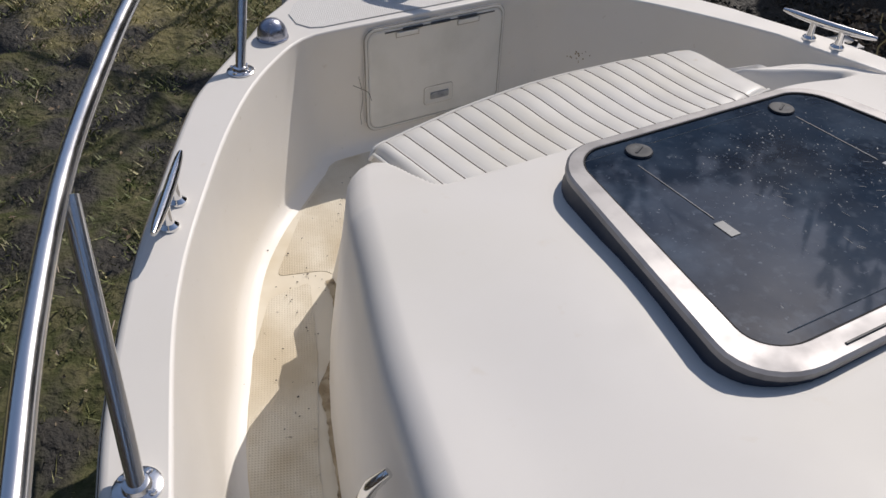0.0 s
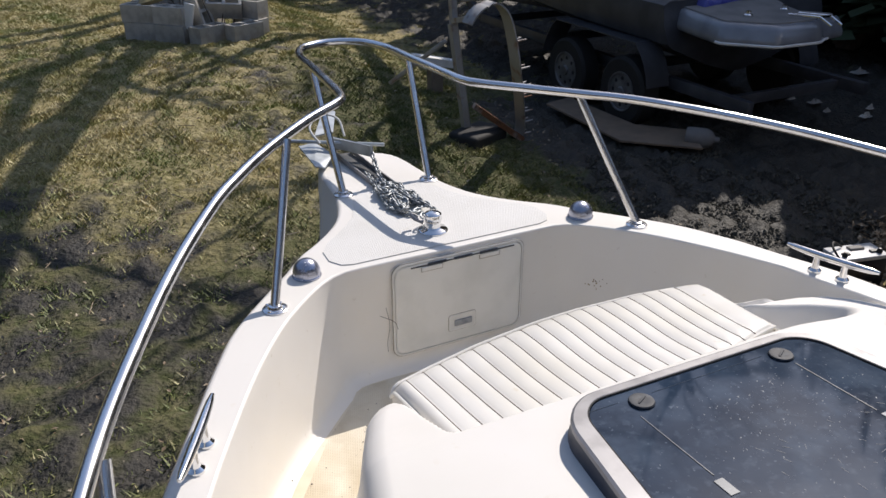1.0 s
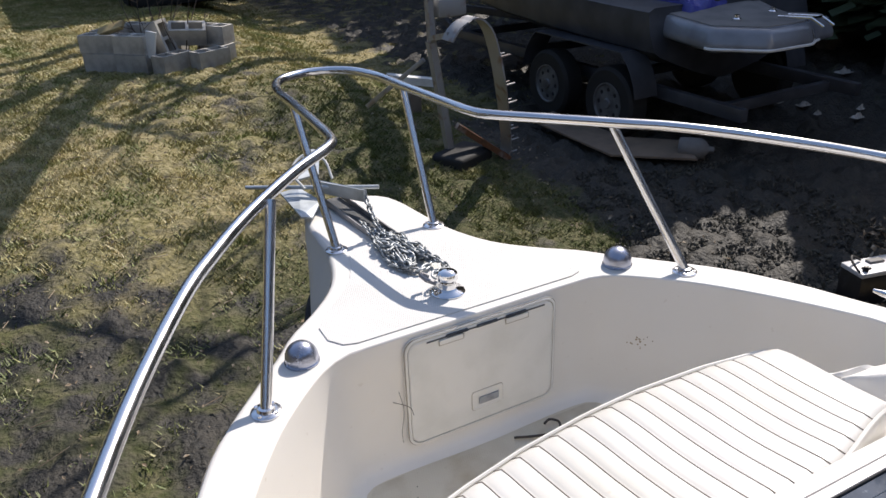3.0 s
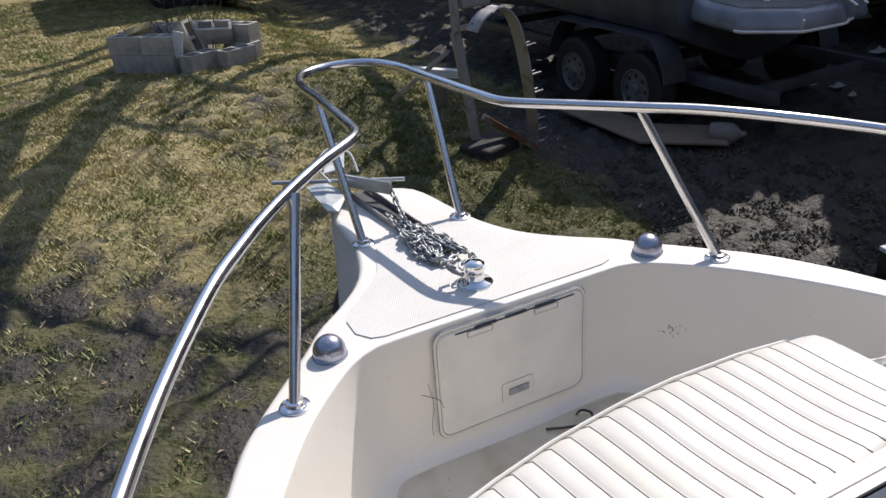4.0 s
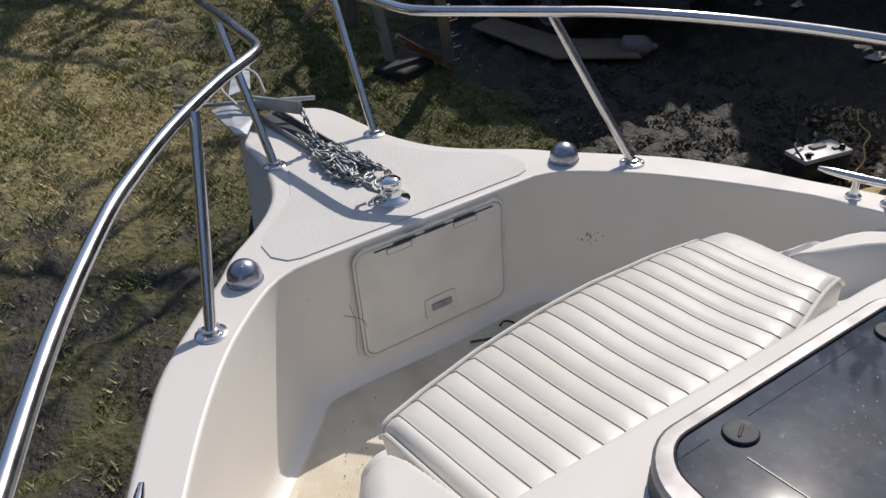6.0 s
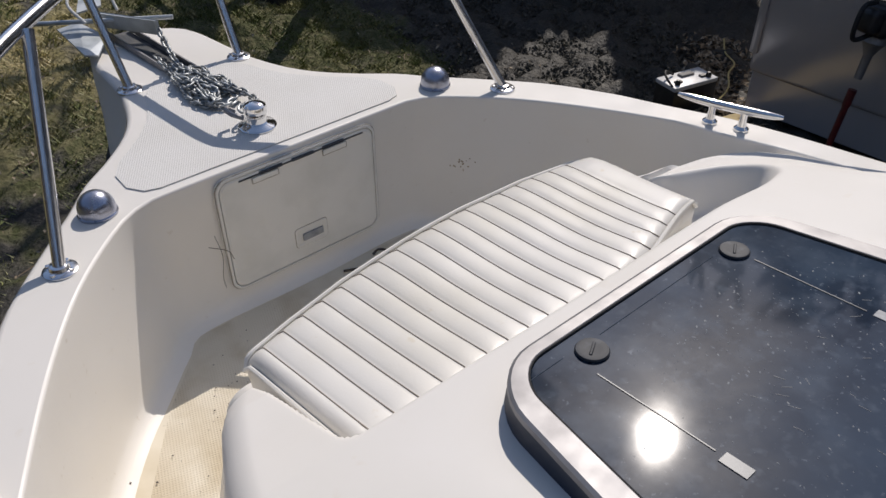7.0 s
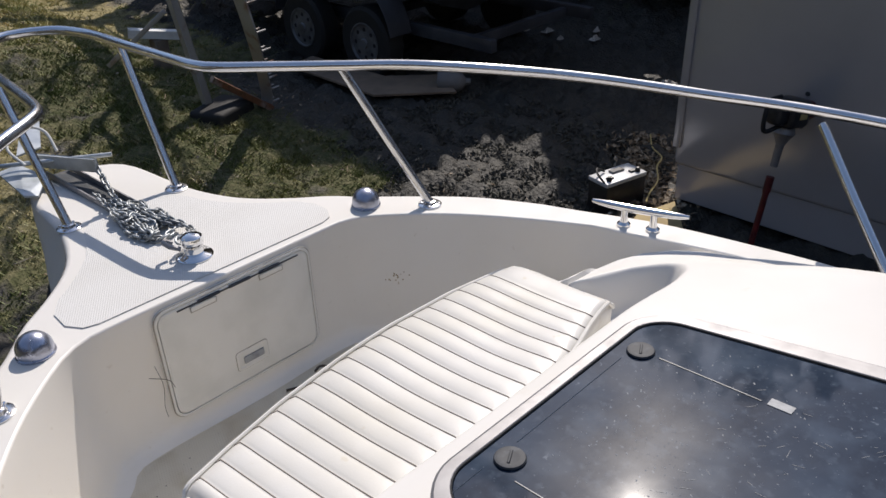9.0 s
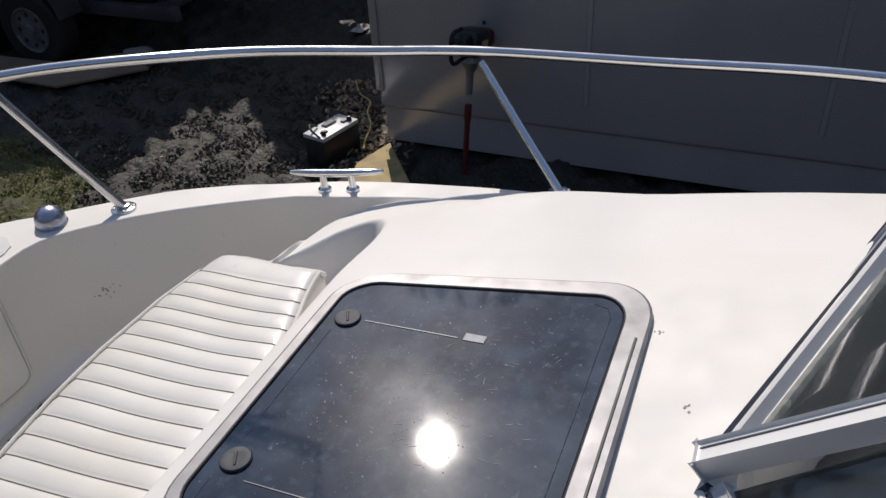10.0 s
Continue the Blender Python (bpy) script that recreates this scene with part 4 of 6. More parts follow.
# ---- loose things on the boat ----
def build_cushion():
    """A vinyl cushion in fore-and-aft rolls, leaning down towards the well."""
    cu = thing("seat_cushion", "white channelled vinyl seat cushion lying in the bow seat recess", "cushion", at=(0, 1.5, 1.35))
    per = 8
    cuts = [0.0] + [0.034 + 0.0513 * j for j in range(18)] + [1.0]
    rolls = len(cuts) - 1
    FRONT = [(-0.41, 1.612), (-0.393, 1.628), (-0.30, 1.654), (-0.177, 1.678), (-0.03, 1.692), (0.12, 1.70), (0.28, 1.69), (0.40, 1.668), (0.435, 1.655), (0.455, 1.62)]
    def spot(u, v):
        xf = -0.398 + 0.85 * u
        xb = -0.398 + 0.826 * u
        yf = float(np.interp(xf, [p[0] for p in FRONT], [p[1] for p in FRONT]))
        ya = 1.314 + 0.068 * smoothstep(0.12, 0.43, xb)
        return xb + (xf - xb) * v, ya + (yf - ya) * v
    def crown(y, x=0.0):
        return 1.448 - 0.19 * (y - 1.352) + 0.022 * smoothstep(-0.40, 0.05, x) * smoothstep(1.40, 1.70, y)
    nx, nv = rolls * per, 14
    bm = bmesh.new()
    rows = []
    for i in range(nx + 1):
        r = min(i // per, rolls - 1)
        ph = i / per - r
        u = cuts[r] + (cuts[r + 1] - cuts[r]) * ph
        puff = 0.0040 * (abs(math.sin(math.pi * ph)) ** 0.6) - 0.002
        end = min(1.0, min(u, 1 - u) / 0.03)
        edge_drop = 0.02 * (1 - math.sqrt(max(0.0, 1 - (1 - end) ** 2)))
        row = []
        for k in range(nv + 1):
            v = k / nv
            x, y = spot(u, v)
            e = min(1.0, min(v, 1 - v) / 0.13)
            soft = (0.022 if v > 0.5 else 0.006) * (1 - math.sqrt(max(0.0, 1 - (1 - e) ** 2)))
            sag = 0.001 * noise.noise(Vector((x * 9, y * 11, 0.3)))
            row.append(Vector((x, y, crown(y, x) + puff * e - soft - edge_drop + sag)))
        b0, b1 = row[0].copy(), row[-1].copy()
        b0.z, b1.z = crown(b0.y) - 0.085, crown(b1.y, b1.x) - 0.08
        b1.y -= 0.012
        rows.append([b0] + row + [b1])
    vs = loft(bm, rows)
    for i in range(nx):
        bm.faces.new((vs[i][0], vs[i][-1], vs[i + 1][-1], vs[i + 1][0]))
    bm.faces.new(vs[0])
    bm.faces.new(vs[-1][::-1])
    part("cushion_cover", bm, VINYL, cu, angle=180)
    for r in range(1, rolls):
        i = r * per
        s = bmesh.new()
        tube(s, [p + Vector((0, 0, 0.0008)) for p in rows[i][1:-1]], 0.0012, 5)
        part("seam", s, SEAM, cu)
    pip = bmesh.new()
    tube(pip, [rows[i][-2] + Vector((0, 0.0025, 0.004)) for i in range(0, nx + 1, 2)], 0.0042, 8)
    for i in (0, nx):
        tube(pip, [p + Vector((0.003 * (1 if i else -1), 0, 0.004)) for p in rows[i][1:-1]], 0.0042, 8)
    tube(pip, [rows[i][1] + Vector((0, -0.002, 0.004)) for i in range(0, nx + 1, 2)], 0.0042, 8)
    part("piping", pip, VINYL, cu, "raised white piping")


build_cushion()


def build_anchor():
    an = thing("anchor", "galvanised fluke anchor stowed on the bow roller", "anchor", at=(0, 2.9, 1.43))
    sh = bmesh.new()
    bar(sh, (-0.07, 2.965, 1.452), (0.018, 2.765, 1.464), 0.010, 0.034, (0, 0, 1), 0.002)
    part("shank", sh, GALVPLATE, an, "flat galvanised shank")
    st = bmesh.new()
    tube(st, [(-0.257, 3.048, 1.458), (0.084, 2.814, 1.462)], 0.0065, 10)
    part("stock", st, GALVPLATE, an, "thin cross rod")
    fl = bmesh.new()
    for pts in ([(-0.165, 3.005, 1.43), (-0.106, 3.005, 1.435), (-0.078, 2.885, 1.425), (-0.138, 2.80, 1.415), (-0.168, 2.812, 1.42)],
                [(-0.10, 3.02, 1.455), (-0.03, 3.02, 1.46), (0.03, 3.16, 1.49), (-0.01, 3.19, 1.49)]):
        lo = [fl.verts.new(p) for p in pts]
        hi = [fl.verts.new((p[0], p[1], p[2] + 0.005)) for p in pts]
        n = len(pts)
        for i in range(n):
            fl.faces.new((lo[i], lo[(i + 1) % n], hi[(i + 1) % n], hi[i]))
        fl.faces.new(lo[::-1])
        fl.faces.new(hi)
    part("fluke_plate", fl, GALVPLATE, an, "pale galvanised fluke plates", smooth=False)
    wl = bmesh.new()
    tube(wl, [tuple(p) for p in spline([(-0.11, 2.93, 1.46), (-0.125, 2.99, 1.50), (-0.07, 3.03, 1.53), (-0.02, 2.99, 1.52), (-0.015, 2.94, 1.47)], 24)], 0.004, 8)
    part("safety_line", wl, ROPE, an, "loop of white line")
    ch = bmesh.new()
    for s in (-1, 1):
        bar(ch, (-0.03 + s * 0.031, 2.93, 1.418), (-0.005 + s * 0.031, 2.56, 1.408), 0.004, 0.016, (0, 0, 1), 0.0)
    roller = part("bow_roller", ch, ALU, boat, "aluminium bow roller channel")
    fl = bmesh.new()
    bar(fl, (-0.03, 2.935, 1.406), (-0.005, 2.56, 1.404), 0.058, 0.005, (0, 0, 1), 0.0)
    part("roller_bed", fl, DARKSLOT, roller, "dark channel bed")


build_anchor()


def build_chain():
    ch = thing("anchor_chain", "heap of galvanised chain links running to the bollard", "chain", at=(0, 2.45, 1.41))
    link = bmesh.new()
    n, L, W, r = 12, 0.0098, 0.0072, 0.0031
    path = []
    for k in range(n):
        a = 2 * math.pi * k / n
        path.append((W * math.cos(a), L * math.sin(a) + (0.0047 if math.sin(a) > 0.01 else -0.0047 if math.sin(a) < -0.01 else 0), 0))
    rings = []
    for k in range(n):
        p, q = Vector(path[k]), Vector(path[(k + 1) % n]) - Vector(path[k - 1])
        q.normalize()
        side = Vector((0, 0, 1)).cross(q)
        rings.append([p + r * (math.cos(b) * side + math.sin(b) * Vector((0, 0, 1))) for b in (2 * math.pi * j / 5 for j in range(5))])
    loft(link, rings + rings[:1], closed=True)
    bmesh.ops.remove_doubles(link, verts=link.verts, dist=1e-5)
    me = mesh_from("chain_link", link, GALV)
    rnd = random.Random(5)
    strands = [[(0.022, 2.785, 1.462), (0.006, 2.70, 1.435), (-0.012, 2.62, 1.425), (-0.02, 2.55, 1.43), (-0.01, 2.47, 1.436), (0.0, 2.40, 1.43)]]
    # the heap: long slack loops lying along the channel, piled a few deep
    heap = []
    for k in range(17):
        far = k % 2 == 0
        y = (2.66 - 0.10 * rnd.random() - 0.008 * k) if far else (2.355 + 0.06 * rnd.random())
        wide = 0.022 if far else 0.040
        heap.append((-0.014 + rnd.uniform(-wide, wide), y, 1.412 + 0.0011 * k))
        heap.append((-0.014 + rnd.uniform(-0.045, 0.035), 2.49 + rnd.uniform(-0.04, 0.04), 1.414 + 0.0012 * k))
    strands.append(heap)
    strands.append([(-0.03, 2.70, 1.416), (-0.042, 2.60, 1.416), (-0.058, 2.50, 1.414), (-0.068, 2.42, 1.413), (-0.045, 2.355, 1.413), (-0.01, 2.35, 1.414), (0.02, 2.37, 1.414)])
    strands.append([(0.012, 2.42, 1.43), (0.03, 2.36, 1.425), (0.034, 2.315, 1.42), (0.01, 2.285, 1.43), (-0.02, 2.27, 1.437), (-0.035, 2.25, 1.435)])
    for s in strands:
        dense = spline(s, 400)
        run = np.r_[0, np.cumsum(np.linalg.norm(np.diff(dense, axis=0), axis=1))]
        count = int(run[-1] / 0.0184)
        for k in range(count):
            d = (k + 0.5) * 0.0184
            i = min(int(np.searchsorted(run, d)), len(dense) - 2)
            p, t = Vector(dense[i]), (Vector(dense[i + 1]) - Vector(dense[i - 1])).normalized()
            m = t.to_track_quat("Y", "Z").to_matrix().to_4x4()
            m = Matrix.Translation(p) @ m @ Matrix.Rotation((0.7 if k % 2 else -0.7) + rnd.uniform(-0.35, 0.35), 4, "Y")
            share("chain_link", me, m, ch)


build_chain()


def build_litter():
    w = thing("wire_scrap", "bent dark wire scrap on the well floor", "wire", at=(0.1, 2.03, FLOOR))
    bm = bmesh.new()
    tube(bm, [tuple(p) for p in spline([(0.06, 2.045, FLOOR + 0.008), (0.11, 2.02, FLOOR + 0.01), (0.16, 2.005, FLOOR + 0.012), (0.185, 2.03, FLOOR + 0.014), (0.17, 2.05, FLOOR + 0.016), (0.15, 2.045, FLOOR + 0.014)], 30)], 0.0032, 7)
    part("wire", bm, WIRE, w)
    st = bmesh.new()
    tube(st, [tuple(p) for p in spline([(-0.217, 2.095, 1.27), (-0.212, 2.085, 1.22), (-0.222, 2.08, 1.17), (-0.221, 2.079, 1.14)], 14)], 0.0006, 5)
    tube(st, [tuple(p) for p in spline([(-0.238, 2.085, 1.255), (-0.2, 2.08, 1.23), (-0.188, 2.085, 1.2)], 10)], 0.0008, 5)
    part("hanging_cord", st, WIRE, boat, "thin frayed dark cord")
    # smudges and scrapes on the liner
    rnd = random.Random(9)
    grit = bmesh.new()
    def fleck(x, y, z, r):
        m = Matrix.Translation((x, y, z)) @ Matrix.Rotation(rnd.uniform(0, 6), 4, "Z") @ Matrix.Diagonal((1.0, rnd.uniform(0.4, 1.0), 0.4, 1))
        bmesh.ops.create_icosphere(grit, subdivisions=1, radius=r, matrix=m)
    for _ in range(46):
        x, y = rnd.gauss(-0.30, 0.07), rnd.gauss(1.87, 0.07)
        fleck(x, y, FLOOR + 0.005, rnd.uniform(0.001, 0.0026))
    for _ in range(40):
        t = rnd.random()
        fleck(-0.50 - 0.2 * t + rnd.gauss(0, 0.04), 1.80 - 0.5 * t + rnd.gauss(0, 0.05), FLOOR + 0.005, rnd.uniform(0.001, 0.003))
    for _ in range(7):
        fleck(-0.55 + rnd.gauss(0, 0.03), 1.675 + rnd.gauss(0, 0.012), FLOOR + 0.002, rnd.uniform(0.001, 0.0022))
    ob = part("floor_grit", grit, WIRE, None)
    tagged(ob, "scattered dark grit and leaf crumbs on the well floor", "grit", kind="stuff")


build_litter()


# ---- the yard ----
def ground_height(x, y):
    h = 0.45 * smoothstep(4.0, 9.5, y) * (1 - smoothstep(1.5, 3.6, x))
    h += 0.05 * noise.noise(Vector((x * 0.4, y * 0.4, 0))) if abs(x) < 40 else 0
    return h


def mud_amount(x, y):
    m = (0.57 if x < 0.6 else 0.78) - 0.14 * max(0.0, y - 3.4)
    if x > 0.6:
        m -= 0.45 * smoothstep(0.6, 1.2, x) * smoothstep(3.9, 4.6, y)
    # starboard mud, made near full so its dark colour also deepens the neighbour's shade
    if x > 0.8:
        m = max(m, (0.95 - 0.03 * (y - 5)) * (1 - smoothstep(6.8, 8.2, y) * (1 - smoothstep(3.4, 4.2, x))) * smoothstep(1.0 + 1.3 * smoothstep(4.0, 4.6, y), 2.0 + 1.1 * smoothstep(4.0, 4.6, y), x))
    m = max(m, 0.12) + (0.4 - 0.28 * smoothstep(0.9, 1.8, x)) * noise.noise(Vector((x * 0.55 + 4, y * 0.55, 2.0)))
    return min(1.0, max(0.0, m))


def damp_amount(x, y):
    """Where the lawn is trodden and damp by the boat and green by the implement, rather than dry."""
    near = smoothstep(6.6, 4.6, y + 0.9 * noise.noise(Vector((x * 1.1, y * 1.1, 11))))
    side = smoothstep(0.7, 1.5, x + 0.5 * noise.noise(Vector((x, y, 14)))) * smoothstep(9.5, 7.5, y)
    return max(near, side)


def build_ground():
    def axis(lo, hi, step):
        return list(np.arange(lo, hi + 1e-6, step))
    xs = [-300, -120, -50, -22] + axis(-12, -4.2, 0.6) + axis(-4, 9, 0.06) + axis(9.6, 20, 0.8) + [30, 60, 130, 300]
    ys = [-300, -120, -50, -20] + axis(-9, -1.2, 0.6) + axis(-1, 14, 0.06) + axis(14.6, 30, 0.8) + [45, 80, 150, 300]
    rough = lambda x, y: (0.075 * noise.fractal(Vector((x * 5.5, y * 5.5, 7)), 0.8, 2.1, 4) * (0.25 + mud_amount(x, y))) if -4 < x < 9 and -1 < y < 14 else 0.0
    verts = []
    cols = []
    for y in ys:
        row = []
        for x in xs:
            row.append((x, y, ground_height(x, y) + rough(x, y)))
            cols.append(mud_amount(x, y))
        verts += row
    n = len(xs)
    faces = [(j * n + i, j * n + i + 1, (j + 1) * n + i + 1, (j + 1) * n + i) for j in range(len(ys) - 1) for i in range(n - 1)]
    me = bpy.data.meshes.new("ground")
    me.from_pydata(verts, [], faces)
    att = me.attributes.new("mud", "FLOAT", "POINT")
    att.data.foreach_set("value", cols)
    att = me.attributes.new("damp", "FLOAT", "POINT")
    att.data.foreach_set("value", [damp_amount(x, y) for y in ys for x in xs])
    for p in me.polygons:
        p.use_smooth = True
    me.materials.append(GROUND)
    tagged(new("ground", me), "muddy late-winter lawn, patchy green and straw-coloured", "ground", kind="structure")


build_ground()


def build_grass():
    """Short uneven blades over the lawn that the boat overlooks."""
    rnd = np.random.RandomState(3)
    verts, faces, damp = [], [], []
    count = 0
    while count < 78000:
        d = rnd.rand() ** 0.75
        y = 1.5 + 16.5 * d
        x = rnd.uniform(-4.4, 4.0 + 0.25 * y)
        m = mud_amount(x, y) + 0.45 * noise.noise(Vector((x * 2.5, y * 2.5, 5)))
        lush = 1.1 < x < 2.7 and 4.3 < y < 7.0
        # most blades past x = 2.9 are dropped, to darken that shaded ground
        if rnd.rand() < m * 1.3 or (x > 2.9 and rnd.rand() < 0.8) or not (lush or rnd.rand() < 0.8):
            continue
        count += 1
        z = ground_height(x, y)
        tall = rnd.uniform(0.010, 0.032) * (0.65 + 0.35 * smoothstep(3.5, 5.5, y)) * (1.2 - 0.6 * min(1.0, max(0.0, m)))
        spread = rnd.uniform(0.015, 0.045)
        jit = rnd.normal(0, 1, (6, 5))
        for j in jit:
            px, py = x + j[0] * spread, y + j[1] * spread
            w = 0.0011 + 0.0009 * abs(j[4]) + 0.00035 * y
            k = len(verts)
            verts += [(px - w, py - w * j[2], z - 0.012), (px + w, py + w * j[2], z - 0.012), (px + 0.025 * j[3], py + 0.025 * j[2], z + tall * (0.6 + 0.4 * abs(j[3])))]
            faces.append((k, k + 1, k + 2))
            damp.append(1 if jit[0][0] * 0.3 + damp_amount(x, y) > 0.5 else 0)
    me = bpy.data.meshes.new("grass")
    me.from_pydata(verts, [], faces)
    me.materials.append(BLADE)
    me.materials.append(DAMPBLADE)
    me.polygons.foreach_set("material_index", damp)
    tagged(new("grass", me), "short patchy grass, green and dry straw blades", "grass", kind="stuff")


build_grass()


def build_clods():
    """Torn-up mud beside the starboard bow."""
    rnd = random.Random(21)
    ball = bmesh.new()
    bmesh.ops.create_icosphere(ball, subdivisions=1, radius=1.0)
    ball.verts.ensure_lookup_table()
    dirs = [v.co.copy() for v in ball.verts]
    tris = [[v.index for v in f.verts] for f in ball.faces]
    ball.free()
    verts, faces = [], []
    for _ in range(30000):
        x, y = rnd.uniform(1.3, 4.4), rnd.uniform(2.6, 5.6)
        if mud_amount(x, y) < 0.42 or noise.noise(Vector((x * 2.1, y * 2.1, 9))) < -0.4:
            continue
        r = 0.004 + 0.018 * rnd.random() ** 3
        m = Matrix.Translation((x, y, ground_height(x, y) + r * 0.25)) @ Euler((rnd.uniform(0, 6), rnd.uniform(0, 6), rnd.uniform(0, 6))).to_matrix().to_4x4() @ Matrix.Diagonal((r, r * rnd.uniform(0.5, 1), r * rnd.uniform(0.3, 0.7), 1))
        k = len(verts)
        verts += [tuple(m @ (d * rnd.uniform(0.65, 1.3))) for d in dirs]
        faces += [[k + i for i in t] for t in tris]
    me = bpy.data.meshes.new("mud_clods")
    me.from_pydata(verts, [], faces)
    me.materials.append(CLOD)
    tagged(new("mud_clods", me), "churned dark mud clods", "mud", kind="stuff")
    bm = bmesh.new()
    for _ in range(1100):
        q, w = rnd.random(), rnd.gauss(0, 0.11)
        x, y = 3.15 + 1.2 * q - 0.55 * w, 2.78 + 0.8 * q + 0.85 * w
        r = rnd.uniform(0.012, 0.038)
        m = Matrix.Translation((x, y, ground_height(x, y) + rnd.uniform(0.0, 0.05))) @ Euler((rnd.uniform(-0.8, 0.8), rnd.uniform(-0.8, 0.8), rnd.uniform(0, 6))).to_matrix().to_4x4()
        vs = [bm.verts.new(m @ Vector(p)) for p in ((-r, 0, 0), (0, -r * 0.5, 0.006), (r, 0, 0), (0, r * 0.5, 0.006))]
        bm.faces.new(vs)
    ob = part("dry_leaves", bm, LEAFLITTER, None, smooth=False)
    tagged(ob, "drift of dry brown leaves beside the shed wall", "leaves", kind="stuff")


CLOD = mat("mud_clod", (0.046, 0.042, 0.034), 0.75, var=[(5, (0.075, 0.07, 0.05), 0.45, 0.7, 5), (60, (0.13, 0.118, 0.085), 0.60, 0.74, 3)], bump=[(70, 0.6, 0.006)])
build_clods()


def build_leaf_flecks():
    rnd = random.Random(77)
    bm = bmesh.new()
    for _ in range(4200):
        x, y = rnd.uniform(-3.6, 3.2), 1.6 + 9 * rnd.random() ** 1.3
        r = rnd.uniform(0.006, 0.02)
        m = Matrix.Translation((x, y, ground_height(x, y) + rnd.uniform(0.012, 0.035))) @ Euler((rnd.uniform(-0.9, 0.9), rnd.uniform(-0.9, 0.9), rnd.uniform(0, 6))).to_matrix().to_4x4()
        bm.faces.new([bm.verts.new(m @ Vector(p)) for p in ((-r, 0, 0), (0, -r * 0.55, 0.004), (r, 0, 0), (0, r * 0.5, 0.004))])
    for _ in range(160):
        x, y = rnd.uniform(-3.6, 2.5), 1.6 + 7 * rnd.random()
        a, L, z = rnd.uniform(0, 3.14), rnd.uniform(0.05, 0.16), ground_height(x, y) + 0.03
        tube(bm, [(x, y, z), (x + L * math.cos(a), y + L * math.sin(a), z + rnd.uniform(-0.01, 0.02))], 0.003, 4)
    ob = part("leaf_litter", bm, LEAFLITTER, None, smooth=False)
    tagged(ob, "sparse dead leaves and twigs lying on the lawn", "leaf litter", kind="stuff")


build_leaf_flecks()


# ---- block planter ----
def block_mesh():
    bm = bmesh.new()
    L, W, H, t = 0.39, 0.19, 0.19, 0.032
    cuts_x = [-L / 2, -L / 2 + t, -t / 2, t / 2, L / 2 - t, L / 2]
    cuts_y = [-W / 2, -W / 2 + t, W / 2 - t, W / 2]
    solid = lambda i, j: not (j == 1 and i in (1, 3))
    grid = {}
    def v(i, j, z):
        key = (i, j, z)
        if key not in grid:
            grid[key] = bm.verts.new((cuts_x[i], cuts_y[j], z))
        return grid[key]
    for i in range(5):
        for j in range(3):
            if not solid(i, j):
                continue
            bm.faces.new((v(i, j, H), v(i + 1, j, H), v(i + 1, j + 1, H), v(i, j + 1, H)))
            bm.faces.new((v(i, j + 1, 0), v(i + 1, j + 1, 0), v(i + 1, j, 0), v(i, j, 0)))
            for (di, dj), (a, b) in (((-1, 0), ((i, j + 1), (i, j))), ((1, 0), ((i + 1, j), (i + 1, j + 1))), ((0, -1), ((i, j), (i + 1, j))), ((0, 1), ((i + 1, j + 1), (i, j + 1)))):
                ni, nj = i + di, j + dj
                if 0 <= ni < 5 and 0 <= nj < 3 and solid(ni, nj):
                    continue
                bm.faces.new((v(*a, 0), v(*b, 0), v(*b, H), v(*a, H)))
    return mesh_from("concrete_block", bm, CONCRETE, smooth=False)


